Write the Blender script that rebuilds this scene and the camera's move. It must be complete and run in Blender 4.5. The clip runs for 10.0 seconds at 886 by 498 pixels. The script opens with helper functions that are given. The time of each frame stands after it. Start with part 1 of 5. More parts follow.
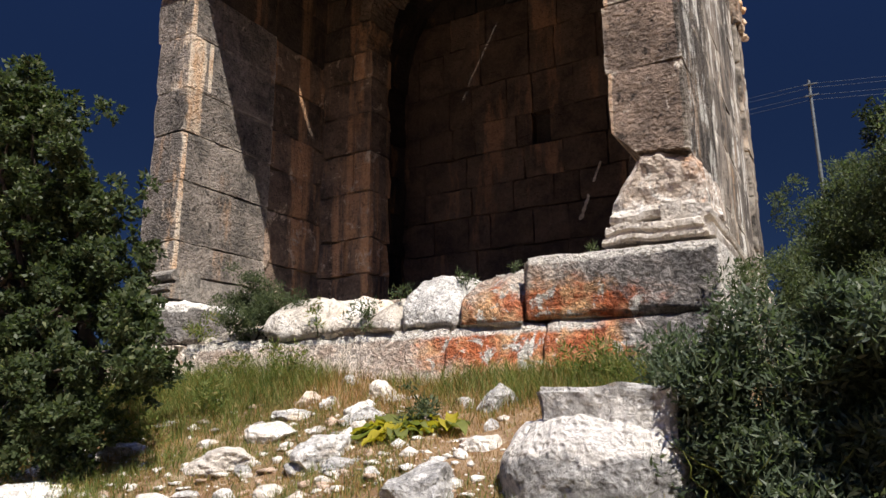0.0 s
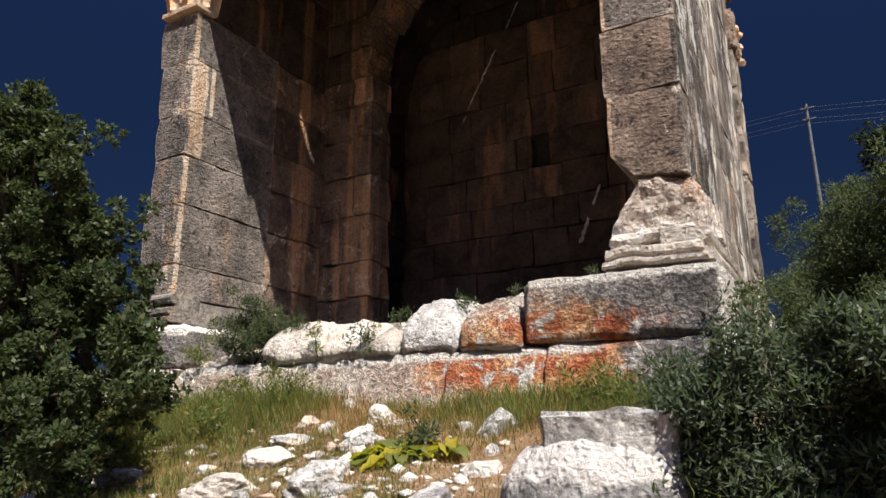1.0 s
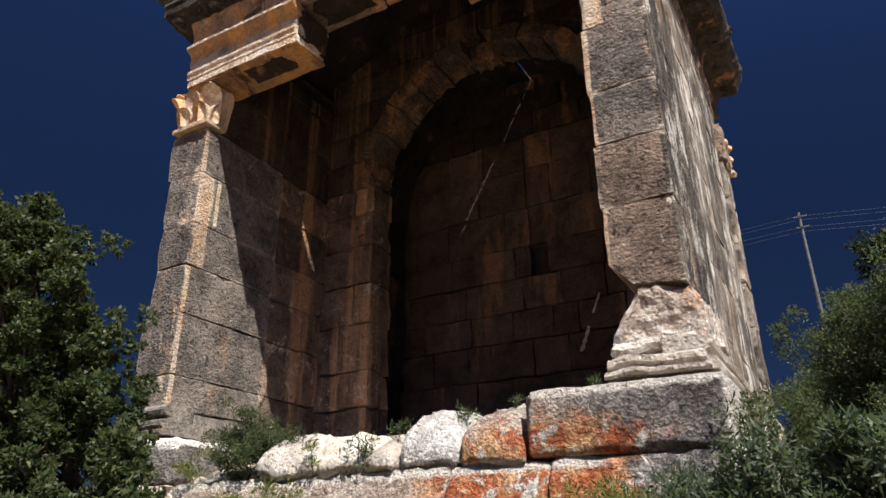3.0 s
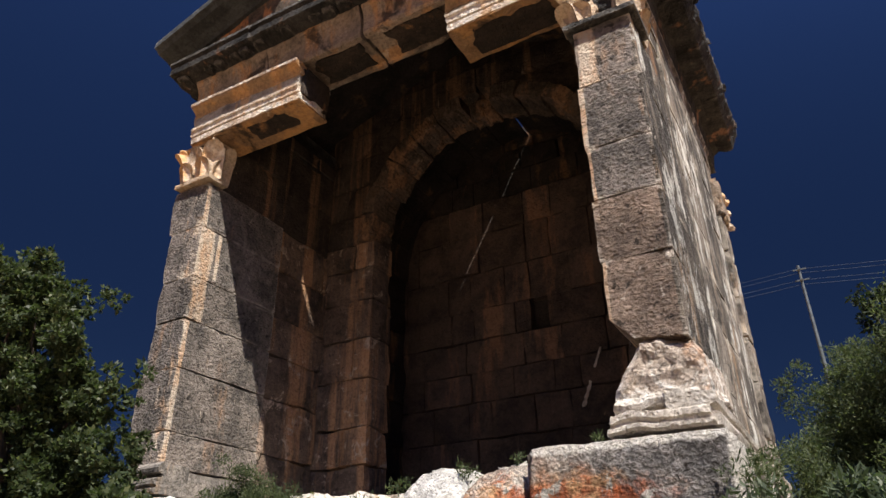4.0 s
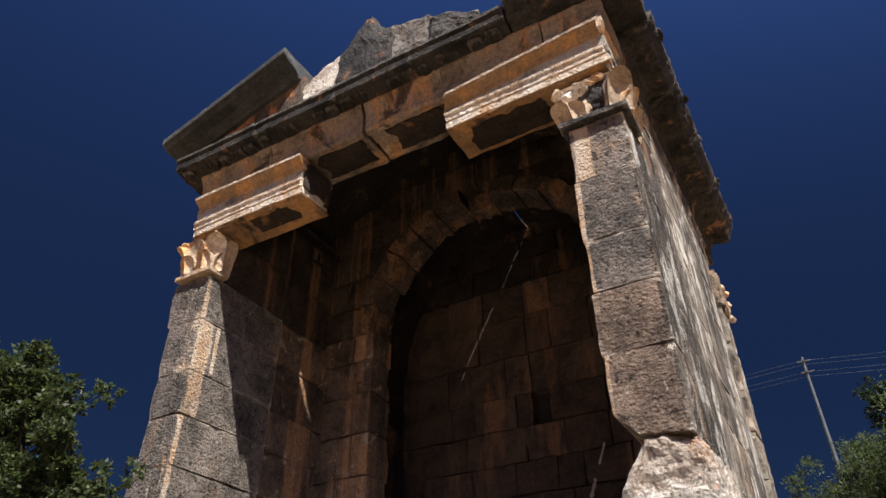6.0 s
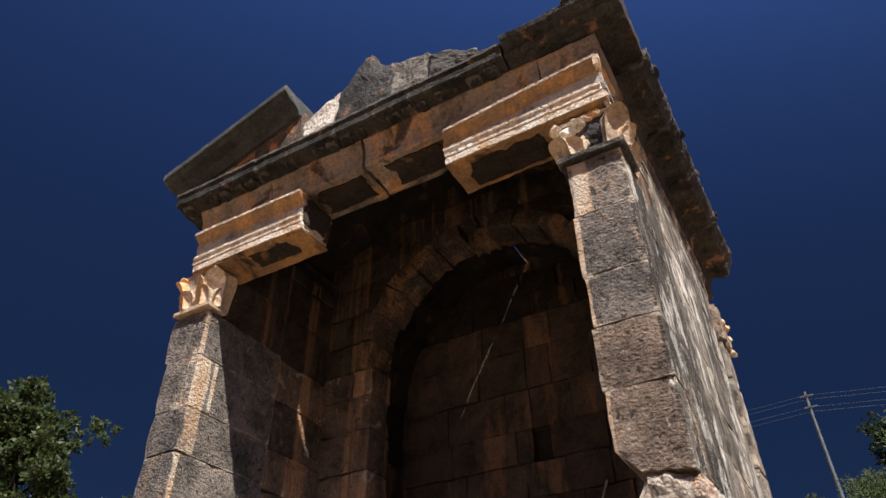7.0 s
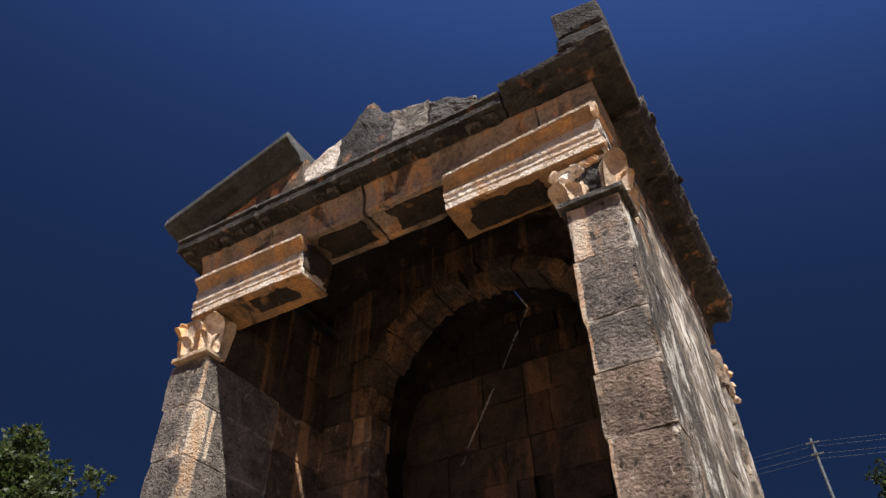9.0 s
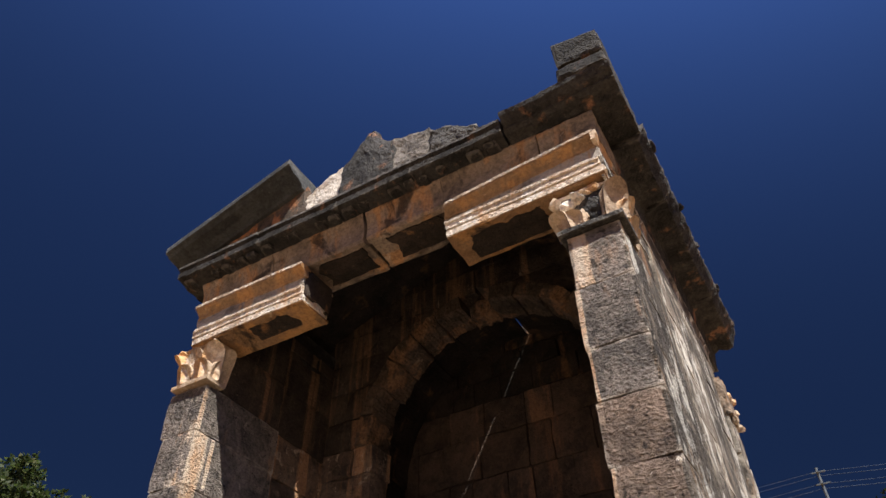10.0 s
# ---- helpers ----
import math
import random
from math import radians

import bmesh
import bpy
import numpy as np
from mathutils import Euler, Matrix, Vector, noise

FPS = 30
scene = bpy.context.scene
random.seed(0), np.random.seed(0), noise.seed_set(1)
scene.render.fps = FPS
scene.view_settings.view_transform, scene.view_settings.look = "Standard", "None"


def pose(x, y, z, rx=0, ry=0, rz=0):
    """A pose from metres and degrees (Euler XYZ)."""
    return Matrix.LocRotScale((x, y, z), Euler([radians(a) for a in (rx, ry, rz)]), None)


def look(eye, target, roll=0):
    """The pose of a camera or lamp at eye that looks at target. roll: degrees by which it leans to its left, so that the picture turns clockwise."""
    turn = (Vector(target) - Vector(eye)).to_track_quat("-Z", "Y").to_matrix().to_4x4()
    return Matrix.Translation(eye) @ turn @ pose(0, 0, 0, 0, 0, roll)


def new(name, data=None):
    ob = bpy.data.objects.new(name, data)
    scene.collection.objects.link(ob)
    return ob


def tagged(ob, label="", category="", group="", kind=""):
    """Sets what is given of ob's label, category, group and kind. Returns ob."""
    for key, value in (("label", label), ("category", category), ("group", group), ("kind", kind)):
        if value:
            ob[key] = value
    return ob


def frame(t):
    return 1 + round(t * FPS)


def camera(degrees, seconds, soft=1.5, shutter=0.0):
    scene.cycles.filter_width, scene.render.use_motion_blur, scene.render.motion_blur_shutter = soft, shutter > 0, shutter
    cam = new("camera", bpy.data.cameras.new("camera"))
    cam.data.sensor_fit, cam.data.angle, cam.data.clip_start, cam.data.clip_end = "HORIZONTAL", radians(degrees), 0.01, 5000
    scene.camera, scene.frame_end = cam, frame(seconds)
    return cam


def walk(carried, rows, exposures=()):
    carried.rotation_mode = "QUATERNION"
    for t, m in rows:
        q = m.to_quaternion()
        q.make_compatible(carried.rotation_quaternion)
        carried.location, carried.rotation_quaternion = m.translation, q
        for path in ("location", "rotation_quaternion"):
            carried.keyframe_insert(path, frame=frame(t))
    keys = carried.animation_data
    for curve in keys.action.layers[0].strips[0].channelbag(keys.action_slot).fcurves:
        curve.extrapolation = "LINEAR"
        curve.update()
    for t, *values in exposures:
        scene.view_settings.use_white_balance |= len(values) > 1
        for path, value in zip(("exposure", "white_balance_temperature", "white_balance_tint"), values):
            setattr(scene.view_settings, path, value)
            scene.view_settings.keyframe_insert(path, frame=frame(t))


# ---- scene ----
# ---------------------------------------------------------------- camera: a tilt on a tripod, the lens ahead of the pivot
cam = camera(64.92, 10.0, 1.5)
EYE, AHEAD = 1.5, 0.084
ROWS = [
    (0.0, 29.68, 12.55, 0.35),
    (0.5, 29.68, 13.01, 0.35),
    (1.0, 29.66, 14.43, 0.39),
    (1.5, 29.64, 16.29, 0.41),
    (2.0, 29.64, 18.42, 0.42),
    (2.5, 29.61, 20.89, 0.47),
    (4.0, 29.51, 27.62, 0.62),
    (4.5, 29.48, 29.83, 0.63),
    (5.0, 29.43, 31.82, 0.69),
    (5.5, 29.42, 33.34, 0.74),
    (6.0, 29.38, 35.10, 0.75),
    (7.5, 29.21, 39.03, 1.03),
    (8.0, 29.18, 40.06, 1.06),
    (8.5, 29.20, 40.94, 1.01),
    (9.0, 29.19, 41.58, 1.05),
    (9.5, 29.14, 42.55, 1.11),
    (10.0, 29.25, 43.80, 1.04),
]


def tilt(yaw, pitch, roll):
    turn = pose(0, 0, 0, 0, 0, yaw) @ pose(0, 0, 0, pitch) @ pose(0, 0, 0, 0, roll)
    return Matrix.Translation(Vector((0, 0, EYE)) + turn.to_3x3() @ Vector((0, AHEAD, 0))) @ turn @ pose(0, 0, 0, 90)


walk(cam, [(t, tilt(a, b, c)) for t, a, b, c in ROWS], exposures=[(0.0, 0.78), (10.0, 0.78)])

# ---------------------------------------------------------------- light
SUN = Vector((0.55, -0.40, 1.0)).normalized()
world = bpy.data.worlds.new("sky")
scene.world = world
world.use_nodes = True
wn = world.node_tree.nodes
sky = wn.new("ShaderNodeTexSky")
sky.sky_type, sky.sun_disc = "NISHITA", False
sky.sun_elevation, sky.sun_rotation = math.asin(SUN.z), math.atan2(SUN.x, SUN.y)
sky.air_density, sky.dust_density, sky.ozone_density, sky.altitude = 1.0, 0.2, 3.0, 1200
# a polarising filter: the blue sky darker and deeper
deep = wn.new("ShaderNodeMix")
deep.data_type, deep.blend_type = "RGBA", "MULTIPLY"
deep.inputs[0].default_value, deep.inputs[7].default_value = 1.0, (0.45, 0.60, 1.00, 1)
world.node_tree.links.new(sky.outputs[0], deep.inputs[6])
# the filter bites hardest low over the horizon
way = wn.new("ShaderNodeTexCoord")
up = wn.new("ShaderNodeSeparateXYZ")
world.node_tree.links.new(way.outputs["Generated"], up.inputs[0])
above = wn.new("ShaderNodeMath")
above.operation = "MAXIMUM"
above.inputs[1].default_value = 0.05
world.node_tree.links.new(up.outputs[2], above.inputs[0])
fall = wn.new("ShaderNodeMath")
fall.operation = "POWER"
fall.inputs[1].default_value = 3.0
world.node_tree.links.new(above.outputs[0], fall.inputs[0])
bite = wn.new("ShaderNodeMath")
bite.operation = "MULTIPLY_ADD"
bite.inputs[1].default_value, bite.inputs[2].default_value = 2.25, 0.38
world.node_tree.links.new(fall.outputs[0], bite.inputs[0])
bend = wn.new("ShaderNodeVectorMath")
bend.operation = "SCALE"
world.node_tree.links.new(deep.outputs[2], bend.inputs[0])
# and spares the bright sky round the sun
aim = wn.new("ShaderNodeVectorMath")
aim.operation = "DOT_PRODUCT"
aim.inputs[1].default_value = SUN
world.node_tree.links.new(way.outputs["Generated"], aim.inputs[0])
sunward = wn.new("ShaderNodeMath")
sunward.operation = "MAXIMUM"
sunward.inputs[1].default_value = 0.0
world.node_tree.links.new(aim.outputs["Value"], sunward.inputs[0])
cube = wn.new("ShaderNodeMath")
cube.operation = "POWER"
cube.inputs[1].default_value = 3.0
world.node_tree.links.new(sunward.outputs[0], cube.inputs[0])
halo = wn.new("ShaderNodeMath")
halo.operation = "MULTIPLY_ADD"
halo.inputs[1].default_value, halo.inputs[2].default_value = 4.2, 1.0
world.node_tree.links.new(cube.outputs[0], halo.inputs[0])
total = wn.new("ShaderNodeMath")
total.operation = "MULTIPLY"
world.node_tree.links.new(bite.outputs[0], total.inputs[0])
world.node_tree.links.new(halo.outputs[0], total.inputs[1])
world.node_tree.links.new(total.outputs[0], bend.inputs["Scale"])
world.node_tree.links.new(bend.outputs[0], wn["Background"].inputs[0])
wn["Background"].inputs[1].default_value = 0.0212
lamp = bpy.data.lights.new("sun", "SUN")
lamp.energy, lamp.angle, lamp.color = 5.0, radians(0.53), (1.0, 0.932, 0.835)
sun = new("sun", lamp)
sun.matrix_world = look(SUN * 60, (0, 0, 0))

# ---------------------------------------------------------------- materials


class Net:
    """A short way to write node materials."""

    def __init__(self, name, rough=0.9):
        self.mat = bpy.data.materials.new(name)
        self.mat.use_nodes = True
        self.tree = self.mat.node_tree
        self.bsdf = self.tree.nodes["Principled BSDF"]
        self.bsdf.inputs["Roughness"].default_value = rough
        self.bsdf.inputs["Specular IOR Level"].default_value = 0.25

    def node(self, kind, links=(), **values):
        n = self.tree.nodes.new(kind)
        for k, v in values.items():
            n.inputs[k.replace("_", " ")].default_value = v
        for k, s in dict(links).items():
            self.tree.links.new(s, n.inputs[k])
        return n

    def place(self, sx=1.0, sy=1.0, sz=1.0):
        g = self.tree.nodes.new("ShaderNodeNewGeometry")
        return self.node("ShaderNodeMapping", {"Vector": g.outputs["Position"]}, Scale=(sx, sy, sz)).outputs[0]

    def noise(self, at, scale, detail=6.0, rough=0.6, twist=0.0):
        n = self.node("ShaderNodeTexNoise", {"Vector": at}, Scale=scale, Detail=detail, Roughness=rough, Distortion=twist)
        return n.outputs["Fac"]

    def ramp(self, fac, lo, hi):
        r = self.node("ShaderNodeMapRange", {"Value": fac})
        r.interpolation_type = "SMOOTHSTEP"
        r.inputs["From Min"].default_value, r.inputs["From Max"].default_value = lo, hi
        return r.outputs[0]

    def mix(self, fac, a, b, mode="MIX"):
        m = self.tree.nodes.new("ShaderNodeMix")
        m.data_type, m.blend_type = "RGBA", mode
        for sock, val in ((m.inputs[0], fac), (m.inputs[6], a), (m.inputs[7], b)):
            if isinstance(val, (int, float)):
                sock.default_value = val
            elif isinstance(val, tuple):
                sock.default_value = (*val, 1)
            else:
                self.tree.links.new(val, sock)
        return m.outputs[2]

    def math(self, op, a, b=0.0):
        m = self.tree.nodes.new("ShaderNodeMath")
        m.operation = op
        for sock, val in zip(m.inputs, (a, b)):
            if isinstance(val, (int, float)):
                sock.default_value = val
            else:
                self.tree.links.new(val, sock)
        return m.outputs[0]

    def chance(self):
        return self.tree.nodes.new("ShaderNodeObjectInfo").outputs["Random"]

    def island(self):
        return self.tree.nodes.new("ShaderNodeNewGeometry").outputs["Random Per Island"]

    def done(self, colour, height=None, depth=0.01, strength=1.0):
        self.tree.links.new(colour, self.bsdf.inputs["Base Color"])
        if height is not None:
            b = self.node("ShaderNodeBump", {"Height": height}, Distance=depth, Strength=strength)
            self.tree.links.new(b.outputs[0], self.bsdf.inputs["Normal"])
        return self.mat


def rain(n):
    """Vertical rain streaks: grey stone, chalky white runs, dark runs, a little orange."""
    wide, thin = n.noise(n.place(1.0, 1.0, 0.30), 1.3, 8, 0.7, 0.6), n.noise(n.place(1.0, 1.0, 0.30), 2.6, 10, 0.74, 0.5)
    patch = n.noise(n.place(), 2.6, 7, 0.7, 0.6)
    col = n.mix(n.ramp(wide, 0.40, 0.60), (0.085, 0.076, 0.067), (0.29, 0.245, 0.20))
    rust = n.math("ADD", n.noise(n.place(1.0, 1.0, 0.35), 1.7, 8, 0.7, 0.6), n.math("MULTIPLY", patch, 0.35))
    col = n.mix(n.math("MULTIPLY", n.ramp(rust, 0.70, 0.86), 0.75), col, (0.50, 0.32, 0.18))
    col = n.mix(n.ramp(n.math("ADD", thin, n.math("MULTIPLY", patch, 0.35)), 0.715, 0.76), col, (0.72, 0.70, 0.64))
    soot = n.math("SUBTRACT", n.noise(n.place(1.0, 1.0, 0.4), 3.2, 9, 0.72, 0.5), n.math("MULTIPLY", patch, 0.3))
    return n.mix(n.math("MULTIPLY", n.ramp(soot, 0.40, 0.44), 0.85), col, (0.05, 0.045, 0.04))


def stone(name, dark, mid, ochre, pale, ochre_at=0.55, pale_at=0.7, dark_at=0.5, streak=0.35, relief=0.02, pit=0.5, tool=0.0, strips=(), soot=0.0, outer=None, vary=0.12, holes=0.0, edges=0.0, vein=0.8, cap=None):
    """Weathered limestone: grey crust, rusty stains that run down, pale fresh breaks, pits, tooling.
    strips: (axis, middle, half width) of pale fresh bands along worn corners."""
    n = Net(name)
    at, run = n.place(), n.place(1.6, 1.6, streak)
    big, fine = n.noise(at, 2.2, 8, 0.65, 0.4), n.noise(at, 24, 6, 0.72)
    col = n.mix(n.ramp(big, dark_at - 0.12, dark_at + 0.16), dark, mid)
    patch = n.noise(at, 8.0, 6, 0.7, 0.3)
    col = n.mix(n.math("MULTIPLY", n.ramp(patch, 0.45, 0.62), 0.45), col, mid)
    rust = n.math("ADD", n.noise(run, 2.0, 6, 0.6), n.math("MULTIPLY", n.chance(), vary))
    col = n.mix(n.ramp(rust, ochre_at, ochre_at + 0.13), col, ochre)
    chalk = n.math("ADD", n.noise(n.place(2.2, 2.2, 0.18) if streak < 0.08 else at, 3.7, 9, 0.72, 0.3 if streak < 0.08 else vein), n.math("MULTIPLY", n.chance(), 0.06))
    col = n.mix(n.ramp(chalk, pale_at, pale_at + (0.09 if vein > 0.5 else 0.15)), col, pale)
    if soot:
        col = n.mix(n.math("MULTIPLY", n.ramp(n.noise(at, 1.7, 7, 0.65, 0.7), 1 - soot, 1.12 - soot), 0.88), col, (0.035, 0.028, 0.024))
    speck = n.noise(at, 17, 7, 0.75, 0.5)
    col = n.mix(n.math("MULTIPLY", n.ramp(speck, 0.60, 0.72), 0.6), col, pale)
    if outer is not None:
        east = n.node("ShaderNodeSeparateXYZ", {"Vector": n.tree.nodes.new("ShaderNodeNewGeometry").outputs["Position"]}).outputs[0]
        east = n.math("ADD", east, n.math("MULTIPLY", n.math("SUBTRACT", n.noise(at, 7, 4, 0.7), 0.5), 0.05))
        col = n.mix(n.ramp(east, outer - 0.006, outer + 0.006), col, rain(n))
    col = n.mix(n.ramp(fine, 0.36, 0.58), n.mix(pit, col, (0.012, 0.011, 0.010)), col)
    if holes:
        hole = n.math("MULTIPLY", n.ramp(n.noise(at, 13, 5, 0.6, 0.3), 0.60, 0.66), holes)
        col = n.mix(hole, col, (0.022, 0.019, 0.017))
        fleck = n.ramp(n.noise(n.place(1.0, 1.0, 0.8), 10, 6, 0.7, 0.4), 0.635, 0.675)
        col = n.mix(n.math("MULTIPLY", fleck, 0.6), col, pale)
    if edges:
        worn = n.math("ADD", n.tree.nodes.new("ShaderNodeNewGeometry").outputs["Pointiness"], n.math("MULTIPLY", n.math("SUBTRACT", n.noise(at, 5, 6, 0.7), 0.5), 0.18))
        col = n.mix(n.math("MULTIPLY", n.ramp(worn, 0.545, 0.60), edges), col, pale)
    for axis, middle, half, reach, rare in strips:
        xyz = n.node("ShaderNodeSeparateXYZ", {"Vector": n.tree.nodes.new("ShaderNodeNewGeometry").outputs["Position"]})
        off = n.math("ABSOLUTE", n.math("SUBTRACT", xyz.outputs[axis], middle))
        ragged = n.math("ADD", off, n.math("MULTIPLY", n.math("SUBTRACT", n.noise(n.place(1, 1, 0.35), 9, 5, 0.7), 0.5), half * 1.6))
        band = n.ramp(ragged, half, half * 0.7)
        inside = n.math("LESS_THAN", xyz.outputs[0], reach[1])
        inside = n.math("MULTIPLY", inside, n.math("GREATER_THAN", xyz.outputs[0], reach[0]))
        inside = n.math("MULTIPLY", inside, n.math("MULTIPLY", n.math("GREATER_THAN", xyz.outputs[2], reach[2]), n.math("LESS_THAN", xyz.outputs[2], reach[3])))
        broken = n.ramp(n.math("ADD", n.noise(n.place(1, 1, 0.9), 1.9, 4), n.math("MULTIPLY", n.chance(), 0.22)), rare, rare + 0.10)
        band = n.math("MULTIPLY", n.math("MULTIPLY", band, inside), broken)
        col = n.mix(n.math("MULTIPLY", band, 0.95), col, n.mix(n.ramp(n.noise(n.place(1, 1, 0.4), 6, 5, 0.6), 0.40, 0.62), n.mix(n.ramp(fine, 0.34, 0.52), (0.36, 0.235, 0.15), (0.68, 0.45, 0.285)), (0.72, 0.61, 0.49)))
    if cap is not None:
        level = n.node("ShaderNodeSeparateXYZ", {"Vector": n.tree.nodes.new("ShaderNodeNewGeometry").outputs["Position"]}).outputs[2]
        level = n.math("ADD", level, n.math("MULTIPLY", n.math("SUBTRACT", n.noise(at, 3.5, 7, 0.72, 0.4), 0.5), 0.30))
        col = n.mix(n.ramp(level, cap - 0.012, cap + 0.012), col, n.mix(n.ramp(fine, 0.34, 0.56), n.mix(0.35, pale, dark), pale))
    shade = n.math("MULTIPLY_ADD", n.chance(), 0.35)
    shade.node.inputs[2].default_value = 0.80
    col = n.mix(1.0, col, shade, "MULTIPLY")
    pits = n.node("ShaderNodeTexVoronoi", {"Vector": at}, Scale=22.0).outputs["Distance"]
    height = n.math("ADD", n.math("MULTIPLY", fine, 0.7), n.math("ADD", n.math("MULTIPLY", n.ramp(pits, 0.0, 0.45), 0.35), n.noise(at, 9, 6, 0.65)))
    if tool:
        height = n.math("ADD", height, n.math("MULTIPLY", n.noise(n.place(1, 1, 2.4), 15, 4, 0.62, 0.5), tool))
    return n.done(col, height, relief, 1.0)


CRUST = stone("grey_crusted_limestone", (0.12, 0.11, 0.10), (0.31, 0.275, 0.24), (0.50, 0.33, 0.19), (0.62, 0.55, 0.47), 0.66, 0.70, 0.5, tool=0.5)
ANTA = stone("tooled_grey_limestone", (0.125, 0.112, 0.102), (0.35, 0.30, 0.262), (0.43, 0.29, 0.20), (0.66, 0.58, 0.49), 0.61, 0.72, 0.49, 0.6, vary=0.06, relief=0.07, pit=0.40, tool=0.9, holes=0.8, edges=0.75, strips=((1, 4.925, 0.108, (-6.2, -5.5, 4.42, 5.57), 0.40), (1, 5.10, 0.032, (-6.2, -5.5, 4.97, 5.57), 0.15), (1, 4.835, 0.035, (-6.2, -5.5, 2.5, 6.2), 0.50), (0, -1.225, 0.10, (-1.5, -1.0, 5.60, 6.25), 0.20), (0, -1.33, 0.035, (-1.5, -1.0, 3.0, 5.6), 0.48)), outer=-0.825)
BROWN = stone("tooled_brown_limestone", (0.18, 0.135, 0.108), (0.45, 0.335, 0.26), (0.43, 0.30, 0.215), (0.66, 0.58, 0.49), 0.56, 0.70, 0.49, 0.6, vary=0.06, relief=0.07, pit=0.40, tool=0.9, holes=0.8, edges=0.75, strips=((1, 4.925, 0.108, (-6.2, -5.5, 4.42, 5.57), 0.40), (1, 5.10, 0.032, (-6.2, -5.5, 4.97, 5.57), 0.15), (1, 4.835, 0.035, (-6.2, -5.5, 2.5, 6.2), 0.50), (0, -1.225, 0.10, (-1.5, -1.0, 5.60, 6.25), 0.20), (0, -1.33, 0.035, (-1.5, -1.0, 3.0, 5.6), 0.48)), outer=-0.825)
WALL = stone("stained_wall_limestone", (0.075, 0.058, 0.048), (0.235, 0.168, 0.126), (0.48, 0.275, 0.155), (0.58, 0.47, 0.37), 0.545, 0.60, 0.49, 0.09, 0.035, pit=0.32, vary=0.10, holes=0.5)
# Darker wall stone: the chamber's shade is put into its colour.
REAR = stone("chamber_shade_limestone", (0.052, 0.038, 0.033), (0.125, 0.086, 0.067), (0.22, 0.125, 0.078), (0.24, 0.185, 0.14), 0.60, 0.70, 0.48, 0.35, 0.03, pit=0.32, vary=0.09)
GOLD = stone("brown_frieze_limestone", (0.15, 0.12, 0.095), (0.36, 0.28, 0.215), (0.50, 0.28, 0.14), (0.68, 0.57, 0.46), 0.55, 0.63, 0.45, pit=0.36, soot=0.48, vein=0.25)
CROWN = stone("ochre_crown_limestone", (0.26, 0.165, 0.095), (0.42, 0.27, 0.155), (0.58, 0.32, 0.14), (0.80, 0.68, 0.54), 0.50, 0.68, 0.42, pit=0.3, edges=0.5, vein=0.2)
# Shaded and sunlit copies of one stone: light is put into both colours.
FASCIA = stone("shaded_fascia_limestone", (0.17, 0.15, 0.14), (0.44, 0.395, 0.355), (0.52, 0.33, 0.18), (0.68, 0.61, 0.53), 0.56, 0.66, 0.42, pit=0.3, soot=0.47, vein=0.25)
CREAM = stone("sunlit_cream_limestone", (0.46, 0.36, 0.28), (0.82, 0.69, 0.56), (0.68, 0.44, 0.26), (0.92, 0.86, 0.77), 0.60, 0.50, 0.42, relief=0.035, pit=0.38, soot=0.30, vein=0.3, holes=0.5)
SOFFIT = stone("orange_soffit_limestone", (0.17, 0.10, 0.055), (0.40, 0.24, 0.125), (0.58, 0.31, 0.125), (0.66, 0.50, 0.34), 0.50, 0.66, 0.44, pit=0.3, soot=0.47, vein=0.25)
# Wall stone for the upper courses, with their deep shade in its colour.
UPSIDE = stone("upper_shade_limestone", (0.027, 0.022, 0.020), (0.090, 0.067, 0.053), (0.27, 0.155, 0.088), (0.40, 0.31, 0.23), 0.545, 0.66, 0.5, 0.07, 0.03, pit=0.35, vary=0.05)
CAPITAL = stone("cream_carved_limestone", (0.24, 0.17, 0.12), (0.62, 0.475, 0.34), (0.66, 0.39, 0.19), (0.88, 0.79, 0.67), 0.55, 0.55, 0.38, pit=0.3, soot=0.33, vein=0.3)
DARK = stone("blackened_cornice_limestone", (0.018, 0.018, 0.018), (0.066, 0.063, 0.060), (0.30, 0.16, 0.095), (0.24, 0.225, 0.205), 0.615, 0.70, 0.5, 1.0, relief=0.035, pit=0.5, edges=0.45, vary=0.05)
GREY = stone("dark_gable_limestone", (0.040, 0.039, 0.038), (0.125, 0.120, 0.114), (0.30, 0.21, 0.14), (0.46, 0.43, 0.39), 0.72, 0.66, 0.5, 1.0, 0.04, pit=0.6, edges=0.4, holes=0.4)
SLATE = stone("slate_grey_limestone", (0.040, 0.044, 0.046), (0.080, 0.088, 0.092), (0.24, 0.14, 0.08), (0.20, 0.20, 0.19), 0.74, 0.76, 0.5, 1.0, relief=0.02, pit=0.4, edges=0.5, vary=0.02)
TYMPAN = stone("rusty_tympanum_limestone", (0.050, 0.040, 0.033), (0.13, 0.095, 0.070), (0.42, 0.19, 0.085), (0.30, 0.22, 0.15), 0.53, 0.70, 0.5, 0.8, pit=0.4, vary=0.02)
PALE = stone("pale_broken_limestone", (0.44, 0.385, 0.325), (0.80, 0.725, 0.635), (0.72, 0.53, 0.38), (0.92, 0.87, 0.80), 0.60, 0.50, 0.42, 1.0, 0.035, pit=0.28, vein=0.4)
CAPPED = stone("grey_limestone_with_a_pale_top", (0.085, 0.08, 0.077), (0.24, 0.22, 0.205), (0.36, 0.25, 0.18), (0.88, 0.84, 0.78), 0.70, 0.74, 0.48, 1.0, relief=0.05, pit=0.45, tool=0.6, holes=0.4, cap=2.44)
